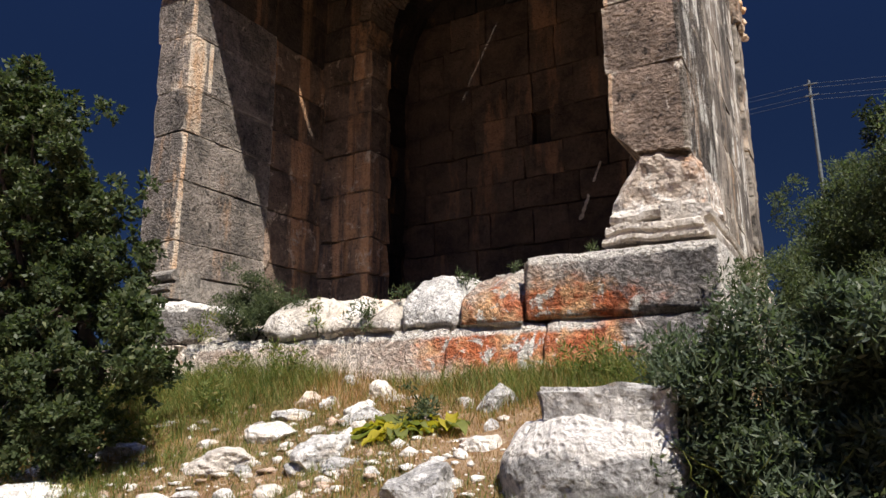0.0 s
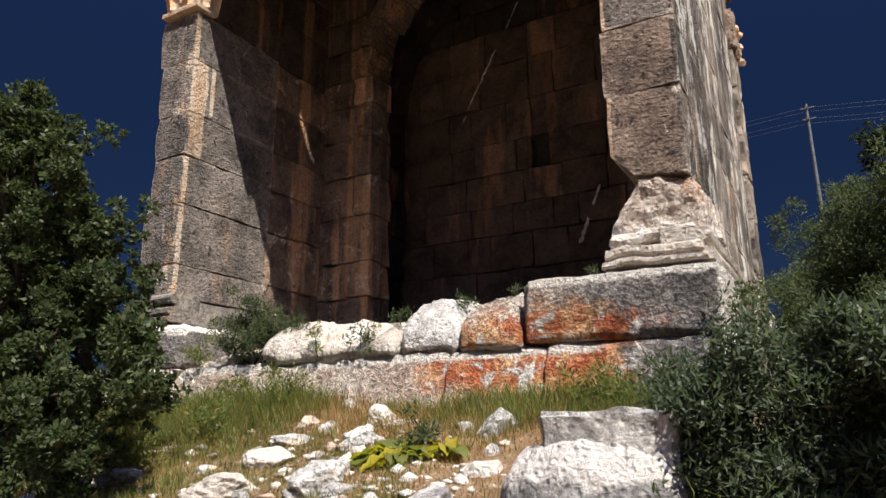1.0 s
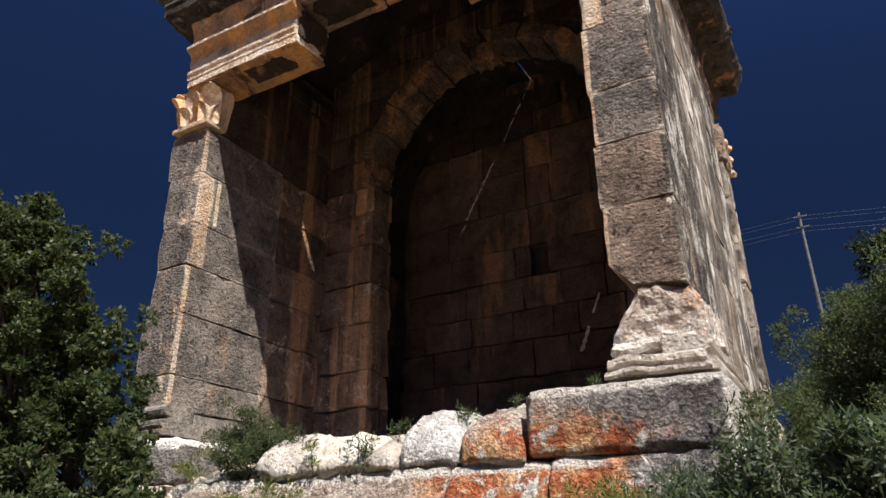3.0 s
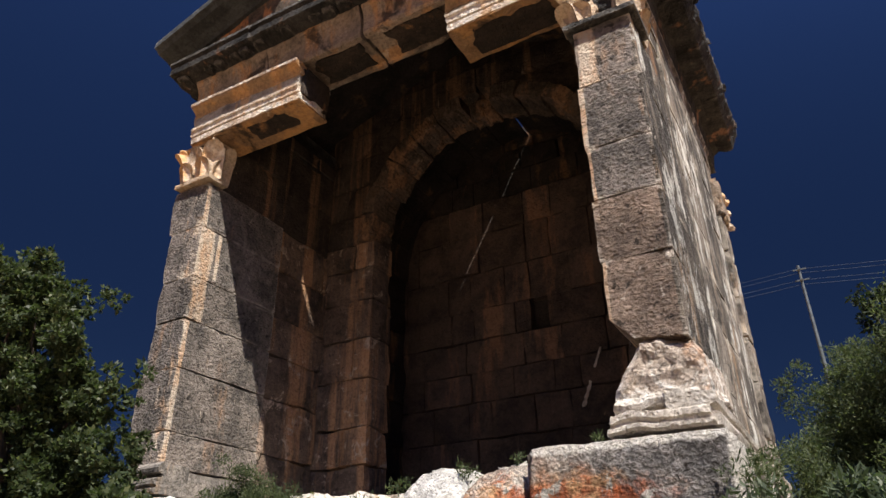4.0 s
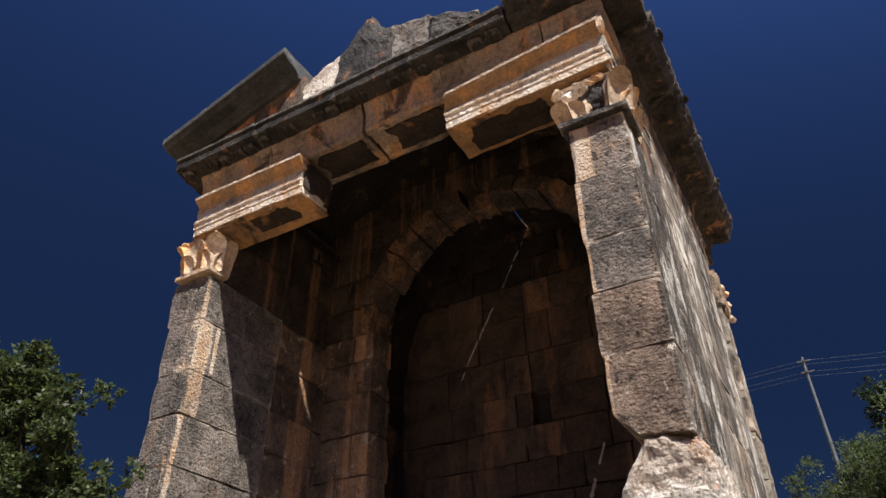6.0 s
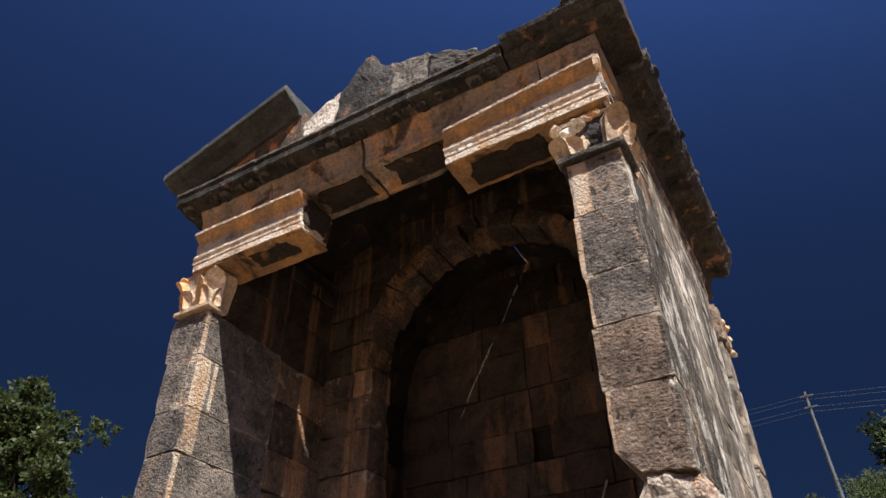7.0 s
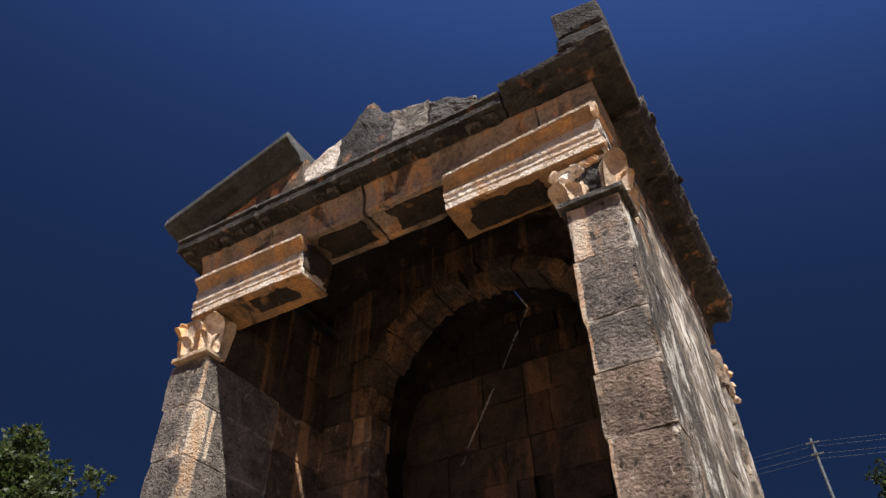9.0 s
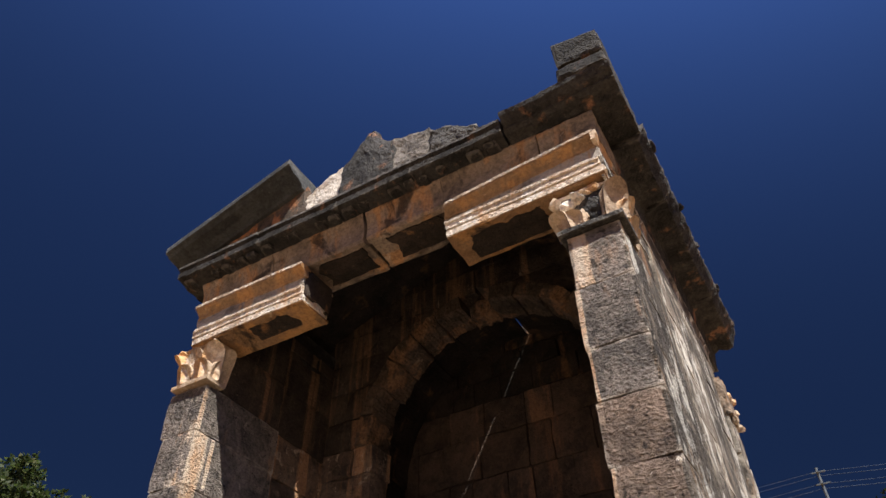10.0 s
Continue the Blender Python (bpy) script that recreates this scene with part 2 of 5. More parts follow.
TAN = stone("tan_step_limestone", (0.36, 0.285, 0.23), (0.72, 0.61, 0.51), (0.64, 0.40, 0.26), (0.92, 0.87, 0.80), 0.59, 0.51, 0.42, 1.0, 0.04, pit=0.5, holes=0.6)
STREAKED = stone("rain_streaked_limestone", (0.11, 0.098, 0.082), (0.34, 0.29, 0.235), (0.50, 0.34, 0.19), (0.72, 0.65, 0.55), 0.57, 0.62, 0.46, 0.05, pit=0.4, outer=-3.6, holes=0.8, edges=0.4)


def lichen():
    """Grey crust to one side, tan to the other, and a patch of orange lichen between them."""
    n = Net("lichen_reddened_limestone")
    at = n.place()
    pos = n.tree.nodes.new("ShaderNodeNewGeometry").outputs["Position"]
    xyz = n.node("ShaderNodeSeparateXYZ", {"Vector": pos})
    wob = n.noise(at, 5, 6, 0.7, 0.5)
    big, fine = n.noise(at, 3.0, 8, 0.7, 0.4), n.noise(at, 26, 5, 0.7)
    grey = n.mix(n.ramp(big, 0.40, 0.66), (0.19, 0.178, 0.172), (0.52, 0.475, 0.44))
    tan = n.mix(n.ramp(big, 0.36, 0.6), (0.54, 0.405, 0.32), (0.89, 0.77, 0.66))
    col = n.mix(n.ramp(n.math("ADD", xyz.outputs[0], n.math("MULTIPLY", wob, 0.8)), -1.45, -1.05), tan, grey)
    away = n.node("ShaderNodeMapping", {"Vector": pos}, Location=(2.02 / 0.72, -4.6, -2.03 / 0.30), Scale=(1 / 0.72, 1.0, 1 / 0.30))
    far = n.node("ShaderNodeVectorMath", {"Vector": away.outputs[0]})
    far.operation = "LENGTH"
    near = n.math("SUBTRACT", 1.25, far.outputs["Value"])
    rust = n.math("ADD", n.math("MULTIPLY", n.noise(at, 3.8, 8, 0.68, 0.6), 2.3), near)
    col = n.mix(n.math("MULTIPLY", n.ramp(rust, 1.0, 1.55), 0.92), col, n.mix(n.ramp(n.noise(at, 5, 6, 0.62), 0.40, 0.62), (0.66, 0.16, 0.045), (0.88, 0.50, 0.24)))
    chalk = n.noise(at, 4.5, 9, 0.72, 0.8)
    col = n.mix(n.ramp(n.math("ADD", chalk, n.math("MULTIPLY", near, 0.06)), 0.57, 0.62), col, (0.86, 0.81, 0.74))
    # Pale worn edges; sun on the rounded top arrises is painted in too.
    worn = n.math("ADD", n.math("MULTIPLY", n.math("SUBTRACT", n.noise(at, 6, 6, 0.7), 0.5), 0.11), xyz.outputs[2])
    arris = n.math("MAXIMUM", n.ramp(worn, 2.475, 2.502), n.ramp(n.math("ADD", n.math("MULTIPLY", n.math("SUBTRACT", n.noise(at, 5, 6, 0.7), 0.5), 0.10), xyz.outputs[0]), -0.685, -0.66))
    lip = n.math("MULTIPLY", n.ramp(worn, 1.995, 2.03), n.math("LESS_THAN", xyz.outputs[2], 2.098))
    arris = n.math("MAXIMUM", arris, n.math("MULTIPLY", lip, n.ramp(xyz.outputs[0], -1.35, -1.55)))
    cells = n.noise(n.place(1, 1, 1.15), 22, 5, 0.62, 0.5)
    greyer = n.ramp(n.math("ADD", xyz.outputs[0], n.math("MULTIPLY", wob, 0.8)), -1.45, -1.05)
    pits = n.math("MULTIPLY", n.ramp(cells, 0.53, 0.46), n.math("ADD", 0.42, n.math("MULTIPLY", greyer, 0.25)))
    col = n.mix(pits, col, n.mix(0.75, col, (0.02, 0.017, 0.015)))
    col = n.mix(n.math("MULTIPLY", arris, 0.9), col, (0.86, 0.81, 0.735))
    col = n.mix(n.ramp(fine, 0.36, 0.56), n.mix(0.32, col, (0.02, 0.016, 0.013)), col)
    height = n.math("ADD", n.math("MULTIPLY", cells, 2.2), n.math("ADD", n.math("MULTIPLY", fine, 0.5), n.math("MULTIPLY", n.noise(at, 11, 6, 0.7), 1.2)))
    return n.done(col, height, 0.065, 1.0)


# Near-black stone: the shade under vault and roof is painted into it.
SHADED = stone("shade_black_limestone", (0.014, 0.012, 0.011), (0.046, 0.036, 0.029), (0.15, 0.08, 0.04), (0.20, 0.15, 0.11), 0.62, 0.76, 0.5, 0.5)
RING = stone("bare_arch_limestone", (0.050, 0.038, 0.031), (0.145, 0.105, 0.077), (0.27, 0.155, 0.085), (0.40, 0.31, 0.22), 0.58, 0.66, 0.48, 0.6)
BOULDER = stone("grey_and_white_limestone", (0.24, 0.23, 0.222), (0.66, 0.635, 0.60), (0.74, 0.61, 0.49), (0.90, 0.86, 0.81), 0.64, 0.49, 0.45, 1.0, 0.05, pit=0.40, vein=0.4)
# Grey below z 1.29 paints the shade on the base's lower front.
FALLEN = stone("shade_greyed_base_limestone", (0.20, 0.192, 0.187), (0.58, 0.56, 0.535), (0.66, 0.54, 0.44), (0.88, 0.83, 0.77), 0.66, 0.54, 0.47, 1.0, 0.08, pit=0.5, holes=0.35, vein=0.4, cap=1.29)
BLACK = stone("black_patch_limestone", (0.022, 0.018, 0.015), (0.060, 0.043, 0.032), (0.30, 0.16, 0.07), (0.20, 0.14, 0.09), 0.68, 0.78, 0.5, 0.8)
LICHEN = lichen()


def soil():
    n = Net("dry_soil", 1.0)
    at = n.place()
    col = n.mix(n.ramp(n.noise(at, 1.6, 8, 0.7), 0.4, 0.62), (0.24, 0.145, 0.078), (0.37, 0.25, 0.145))
    col = n.mix(n.ramp(n.noise(at, 14, 6, 0.7), 0.52, 0.7), col, (0.52, 0.43, 0.31))
    return n.done(col, n.noise(at, 18, 8, 0.7), 0.05)


def foliage(name, a, b, c, shine=0.45):
    n = Net(name, shine)
    n.bsdf.inputs["Specular IOR Level"].default_value = 0.22
    n.bsdf.inputs["Subsurface Weight"].default_value = 0.0
    r = n.island()
    col = n.mix(n.ramp(r, 0.0, 0.7), a, b)
    col = n.mix(n.ramp(r, 0.82, 1.0), col, c)
    col = n.mix(n.ramp(n.noise(n.place(), 2.5, 3), 0.35, 0.7), n.mix(0.22, col, (0.01, 0.014, 0.006)), col)
    mat = n.done(col)
    glow = n.node("ShaderNodeBsdfTranslucent", {"Color": n.mix(1.0, col, (1.35, 1.5, 0.9), "MULTIPLY")})
    both = n.node("ShaderNodeMixShader", {1: n.bsdf.outputs[0], 2: glow.outputs[0]})
    both.inputs[0].default_value = 0.42
    n.tree.links.new(both.outputs[0], n.tree.nodes["Material Output"].inputs[0])
    return mat


def plain(name, a, b, rough=0.7, metal=0.0, scale=8.0):
    n = Net(name, rough)
    n.bsdf.inputs["Metallic"].default_value = metal
    at = n.place()
    return n.done(n.mix(n.ramp(n.noise(at, scale, 6), 0.35, 0.65), a, b), n.noise(at, scale * 4, 4), 0.004)


def rubble():
    n = Net("stone_chips", 0.95)
    at, r = n.place(), n.island()
    col = n.mix(n.ramp(r, 0.30, 0.42), (0.80, 0.75, 0.68), (0.58, 0.43, 0.33))
    col = n.mix(n.ramp(r, 0.62, 0.66), col, (0.36, 0.33, 0.30))
    col = n.mix(n.ramp(r, 0.80, 0.82), col, (0.86, 0.82, 0.76))
    return n.done(n.mix(n.math("MULTIPLY", n.ramp(n.noise(at, 30, 6, 0.7), 0.52, 0.40), 0.5), col, (0.16, 0.12, 0.09)), n.noise(at, 40, 5, 0.7), 0.02)


CHIP = rubble()
SOIL = soil()
OAK = foliage("oak_leaves", (0.036, 0.052, 0.024), (0.070, 0.092, 0.040), (0.17, 0.185, 0.09), 0.48)
DUSK = foliage("dark_tree_leaves", (0.014, 0.022, 0.010), (0.030, 0.042, 0.018), (0.06, 0.07, 0.03), 0.6)
OLIVE = foliage("olive_leaves", (0.065, 0.086, 0.054), (0.105, 0.135, 0.084), (0.22, 0.24, 0.17), 0.45)
SHRUB = foliage("light_shrub_leaves", (0.052, 0.072, 0.036), (0.092, 0.114, 0.058), (0.17, 0.19, 0.10), 0.6)
GRASS = foliage("grass_blades", (0.085, 0.13, 0.034), (0.19, 0.205, 0.06), (0.40, 0.31, 0.14), 0.7)
STRAW = foliage("dry_grass_blades", (0.26, 0.145, 0.06), (0.38, 0.23, 0.10), (0.24, 0.20, 0.075), 0.8)
YELLOW = foliage("yellowing_leaves", (0.22, 0.22, 0.025), (0.40, 0.33, 0.035), (0.12, 0.16, 0.025), 0.6)
BARK = plain("bark", (0.035, 0.028, 0.022), (0.075, 0.06, 0.046), 0.95, 0.0, 14)
STEEL = plain("weathered_pole", (0.085, 0.10, 0.115), (0.13, 0.15, 0.165), 0.6, 0.2, 3)
CABLE = plain("cable", (0.035, 0.05, 0.085), (0.05, 0.07, 0.11), 0.6, 0.0, 3)

# ---------------------------------------------------------------- building helpers


def link(name, verts, faces, mat, parent=None, label="", at=None, smooth=False):
    """One mesh object; its origin at `at` (default: the middle of its base)."""
    v = np.array(verts, float)
    if at is None:
        at = ((v[:, 0].min() + v[:, 0].max()) / 2, (v[:, 1].min() + v[:, 1].max()) / 2, v[:, 2].min())
    me = bpy.data.meshes.new(name)
    me.from_pydata((v - np.array(at)).tolist(), [], faces)
    me.update()
    if smooth:
        me.polygons.foreach_set("use_smooth", [True] * len(me.polygons))
    me.materials.append(mat)
    ob = new(name, me)
    ob.matrix_world = Matrix.Translation(at)
    if parent is not None:
        ob.parent = parent
        ob.matrix_parent_inverse = Matrix.Translation(parent.matrix_basis.translation).inverted()
    if label:
        ob["label"] = label
    return ob


def empty(name, at, label, category, group="", kind=""):
    ob = new(name)
    ob.empty_display_size = 0.3
    ob.matrix_basis = Matrix.Translation(at)
    return tagged(ob, label, category, group, kind)


def lattice(lo, hi, cell):
    """A box as quads on a lattice: unit places, corner counts, faces."""
    n = [max(2, int(round((b - a) / cell))) for a, b in zip(lo, hi)]
    index, unit, rim, faces = {}, [], [], []

    def vert(i, j, k):
        key = (i, j, k)
        if key not in index:
            index[key] = len(unit)
            unit.append((i / n[0], j / n[1], k / n[2]))
            rim.append(sum(q in (0, m) for q, m in zip(key, n)))
        return index[key]

    for a in range(3):
        b, c = (a + 1) % 3, (a + 2) % 3
        for side in (0, n[a]):
            for i in range(n[b]):
                for j in range(n[c]):
                    quad = []
                    for di, dj in ((0, 0), (1, 0), (1, 1), (0, 1)):
                        key = [0, 0, 0]
                        key[a], key[b], key[c] = side, i + di, j + dj
                        quad.append(vert(*key))
                    faces.append(quad if side else quad[::-1])
    return unit, rim, faces


def block(name, lo, hi, mat, parent=None, cell=0.09, rough=0.012, chip=0.022, seed=0.0, bend=None, label="", smooth=False):
    """A hewn stone: a box with an uneven face and chipped edges. bend moves each point."""
    unit, rim, faces = lattice(lo, hi, cell)
    mid = [(a + b) / 2 for a, b in zip(lo, hi)]
    out = []
    off = Vector((seed * 7.31, seed * 3.17, seed * 5.77))
    for u, r in zip(unit, rim):
        p = Vector([a + (b - a) * t for a, b, t in zip(lo, hi, u)])
        q = p + off
        d = noise.noise_vector(q * 3.1) * rough * 1.2 + noise.noise_vector(q * 11.0) * rough * 0.7
        if r >= 2:
            k = chip * (0.25 + 1.5 * max(0.0, noise.noise(q * 4.3) + 0.15) + 2.2 * max(0.0, noise.noise(q * 1.7 + Vector((9, 4, 1))) - 0.25))
            for a in range(3):
                if u[a] in (0.0, 1.0):
                    d[a] += k if u[a] == 0.0 else -k
        p = p + d
        if bend:
            p = Vector(bend(p, u))
        out.append(p)
    return link(name, out, faces, mat, parent, label, smooth=smooth)


def moulding(name, profile, a0, a1, mat, parent=None, along="x", cell=0.06, wear=0.008, seed=0.0, label="", taper=0.0, turn=0.0, torn=0.0):
    """A solid with the closed profile [(depth, height)...] drawn along x or y, worn by noise; turn: slope along it; torn: how uneven its ends are."""
    pts = []
    for (d0, z0), (d1, z1) in zip(profile, profile[1:] + profile[:1]):
        n = max(1, int(math.hypot(d1 - d0, z1 - z0) / cell))
        pts += [(d0 + (d1 - d0) * i / n, z0 + (z1 - z0) * i / n) for i in range(n)]
    steps, m = max(2, int(abs(a1 - a0) / cell)), len(pts)
    verts, off = [], Vector((seed * 5.1, seed * 2.7, seed))
    for s in range(steps + 1):
        a = a0 + (a1 - a0) * s / steps
        for d, z in pts:
            p = Vector((a, d, z)) if along == "x" else Vector((d, a, z))
            q = p + off
            e = noise.noise_vector(q * 1.6) * wear * 0.8 + noise.noise_vector(q * 12.0) * wear * 0.45 + noise.noise_vector(q * 31.0) * wear * 0.4
            bite = max(0.0, noise.noise(q * 2.3) - 0.32) * wear * 7
            p = p + e
            if torn and s in (0, 1, steps - 1, steps):
                pull = torn * (noise.noise(q * 4.5) - 0.35 + 0.5 * noise.noise(q * 11)) * (1 if s in (0, steps) else 0.6)
                p[0 if along == "x" else 1] += pull if s > 1 else -pull
            if taper:
                p.x += taper * (z - pts[0][1]) * (1 - 2 * s / steps)
            p.z += turn * (a - a0) - (bite if z > sum(zz for _, zz in pts) / m else -bite)
            verts.append(p)
    faces = [[s * m + i, s * m + (i + 1) % m, (s + 1) * m + (i + 1) % m, (s + 1) * m + i] for s in range(steps) for i in range(m)]
    faces += [list(range(m))[::-1], [steps * m + i for i in range(m)]]
    ob = link(name, verts, faces, mat, parent, label)
    bm = bmesh.new()
    bm.from_mesh(ob.data)
    bmesh.ops.recalc_face_normals(bm, faces=bm.faces)
    bm.to_mesh(ob.data)
    bm.free()
    return ob


def rock(name, at, size, mat, seed=0.0, parent=None, detail=3, turn=0.0, rough=0.3, label="", flat=0.0):
    """A broken boulder: a sphere cut by random planes and roughened. at: the middle of its base."""
    bm = bmesh.new()
    bmesh.ops.create_icosphere(bm, subdivisions=detail, radius=1.0)
    rng = random.Random(int(seed * 1000) + 5)
    cuts = []
    for _ in range(11):
        v = Vector((rng.uniform(-1, 1), rng.uniform(-1, 1), rng.uniform(-0.7, 1))).normalized()
        cuts.append((v, rng.uniform(0.50, 0.86)))
    cuts.append((Vector((0, 0, 1)), 1.0 - flat))
    off = Vector((seed * 3.3, seed * 1.7, seed * 9.1))
    spin = Matrix.Rotation(turn, 3, "Z")
    for v in bm.verts:
        p = v.co.copy()
        for n_, d in cuts:
            over = p.dot(n_) - d
            if over > 0:
                p -= n_ * over * 0.92
        p += p.normalized() * (noise.noise(p * 1.6 + off) * rough * 0.5 + noise.noise(p * 4.0 + off) * rough * 0.34 + noise.noise(p * 9 + off) * rough * 0.17)
        p = Vector((p.x * size[0] / 2, p.y * size[1] / 2, (p.z + 0.75) * size[2] / 1.7))
        v.co = spin @ p + Vector(at)
    verts, faces = [v.co.copy() for v in bm.verts], [[v.index for v in f.verts] for f in bm.faces]
    bm.free()
    return link(name, verts, faces, mat, parent, label, at=at)


def fast(name, verts, faces, mat, parent=None, at=(0, 0, 0), label=""):
    """A large mesh of many small pieces from arrays (faces all of one size)."""
    verts, faces = np.asarray(verts, np.float32) - np.array(at, np.float32), np.asarray(faces, np.int32)
    me = bpy.data.meshes.new(name)
    me.vertices.add(len(verts))
    me.vertices.foreach_set("co", verts.ravel())
    me.loops.add(faces.size)
    me.loops.foreach_set("vertex_index", faces.ravel())
    me.polygons.add(len(faces))
    me.polygons.foreach_set("loop_start", np.arange(0, faces.size, faces.shape[1], dtype=np.int32))
    me.update(calc_edges=True)
    me.materials.append(mat)
    ob = new(name, me)
    ob.matrix_basis = Matrix.Translation(at)
    if parent is not None:
        ob.parent = parent
        ob.matrix_parent_inverse = Matrix.Translation(parent.matrix_basis.translation).inverted()
    if label:
        ob["label"] = label
    return ob


# ---------------------------------------------------------------- ground: a slope that climbs to the tomb and on to a hill


def smooth(a, b, x):
    t = np.clip((x - a) / (b - a), 0, 1)
    return t * t * (3 - 2 * t)


def height(x, y):
    x, y = np.asarray(x, float), np.asarray(y, float)
    z = 0.373 * np.where(y < 0, 0.25 * np.maximum(y, -6.0), np.minimum(y, 4.5))
    z = z + 0.05 * np.clip(y - 4.5, 0, 8) + 0.01 * smooth(3.7, 4.4, y)
    z = z + 5.5 * smooth(14, 60, y) * smooth(-60, -10, x)
    bumps = 0.05 * np.sin(1.9 * x + 0.7 * y) * np.sin(1.3 * y - 0.5 * x) + 0.025 * np.sin(4.3 * x + 1.0) * np.sin(3.7 * y)
    return z + bumps * smooth(0, 1.5, np.hypot(x, y))


def build_ground():
    near = np.arange(-12, 10.01, 0.1)
    far = [-700, -400, -200, -120, -80, -55, -40, -30, -24, -20, -17, -15, -13.5]
    xs = np.unique(np.concatenate([np.array(far), near, [11, 13, 16, 20, 25, 32, 42, 60, 90, 140, 220, 400, 700]]))
    ys = np.unique(np.concatenate([[-700, -300, -120, -60, -30, -18, -12, -9, -7], np.arange(-5, 12.01, 0.1), [13, 14.5, 16, 18, 20, 23, 26, 30, 34, 38, 42, 47, 52, 58, 66, 80, 120, 200, 400, 700]]))
    gx, gy = np.meshgrid(xs, ys, indexing="ij")
    gz = height(gx, gy)
    fine = (np.abs(gx) < 12) & (np.abs(gy) < 12)
    rng = np.random.default_rng(3)
    gz = gz + np.where(fine, rng.normal(0, 0.008, gz.shape), 0)
    v = np.stack([gx, gy, gz], -1).reshape(-1, 3)
    nx, ny = len(xs), len(ys)
    i, j = np.meshgrid(np.arange(nx - 1), np.arange(ny - 1), indexing="ij")
    a = (i * ny + j).ravel()
    f = np.stack([a, a + ny, a + ny + 1, a + 1], -1)
    ob = fast("ground", v, f, SOIL)
    tagged(ob, "dry reddish stony soil climbing to the tomb", "ground", kind="structure")


build_ground()

# ---------------------------------------------------------------- the tomb
# front plane y = 4.80; outer side walls x = -6.42 and x = -0.795
FRONT, BACK = 4.80, 9.12
XL, XLI, XRI, XR = -6.42, -5.94, -1.33, -0.795
COURSES = [2.57, 3.204, 3.868, 4.42, 4.924, 5.57, 6.16]
EAST_COURSES = [2.57, 3.21, 3.895, 4.444, 4.945, 5.60, 6.24]
UPPER = [6.16, 6.87, 7.50, 7.72]

tomb = empty("temple_tomb", (-3.6, 6.9, 1.7), "ruined ancient temple-shaped tomb of weathered grey and ochre limestone", "tomb")


def course_wall(name, lo, hi, levels, lengths, axis, mat, core_mat, seed, proud=0.02, cell=0.12, label="", gaps=None, wear=0.016, joint=0.004, darkened=99.0):
    """A wall: a recessed core that carries coursed blocks as its children. axis: 0 or 1, the way it runs; the last
    argument: height from which shade is painted on in black.
    """
    eps = 0.16
    core_lo, core_hi = [lo[0] + eps, lo[1] + eps, levels[0]], [hi[0] - eps, hi[1] - eps, levels[-1] - 0.01]
    core = block(name, core_lo, core_hi, core_mat, tomb, 0.6, 0.0, 0.0, seed, label=label)
    rng = random.Random(int(seed * 100))
    for k, (z0, z1) in enumerate(zip(levels, levels[1:])):
        a = lo[axis]
        hole = (gaps or {}).get(k)
        while a < hi[axis] - 0.05:
            b = a + rng.uniform(*lengths)
            if hole and a < hole[0] < b + 0.1:
                b = hole[0]
            if hole and abs(a - hole[0]) < 1e-6:
                a, b = hole[1], hole[1] + lengths[1]
            if hi[axis] - b < lengths[0] * 0.6:
                b = hi[axis]
            p, q = list(lo), list(hi)
            p[axis], q[axis], p[2], q[2] = a + joint, b - joint, z0 + joint, z1 - joint
            for o in range(2):
                if o != axis:
                    p[o] -= rng.uniform(0, proud)
                    q[o] += rng.uniform(0, proud)
            block("stone_block", p, q, SHADED if z0 >= darkened else mat, core, cell, wear, wear * 1.2, rng.random() * 9)
            a = b
    return core


# side walls behind the antae, back wall
course_wall("side_wall", (XL, 6.15, 2.5), (-5.99, 9.1, 6.16), COURSES, (0.55, 1.2), 1, WALL, WALL, 1.3, 0.025, wear=0.014, joint=0.002)
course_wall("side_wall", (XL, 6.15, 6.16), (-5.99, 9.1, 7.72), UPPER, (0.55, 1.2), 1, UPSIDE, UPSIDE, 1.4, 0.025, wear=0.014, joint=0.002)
course_wall("side_wall", (-1.28, 6.15, 2.5), (XR, 8.60, 7.72), COURSES + UPPER[1:], (0.7, 1.3), 1, STREAKED, WALL, 2.1, 0.008, wear=0.006, joint=0.0005)
# Its top course is painted near-black for the shade under the vault.
course_wall("back_wall", (-6.0, 8.62, 2.5), (-1.3, BACK, 7.72), [2.5, 3.05, 3.62, 4.12, 4.55, 5.03, 5.50, 6.1, 6.75, 7.3, 7.72], (0.35, 0.8), 0, REAR, SHADED, 3.7, 0.035, wear=0.010, joint=0.0015, gaps={5: (-3.46, -3.20)}, darkened=7.2)


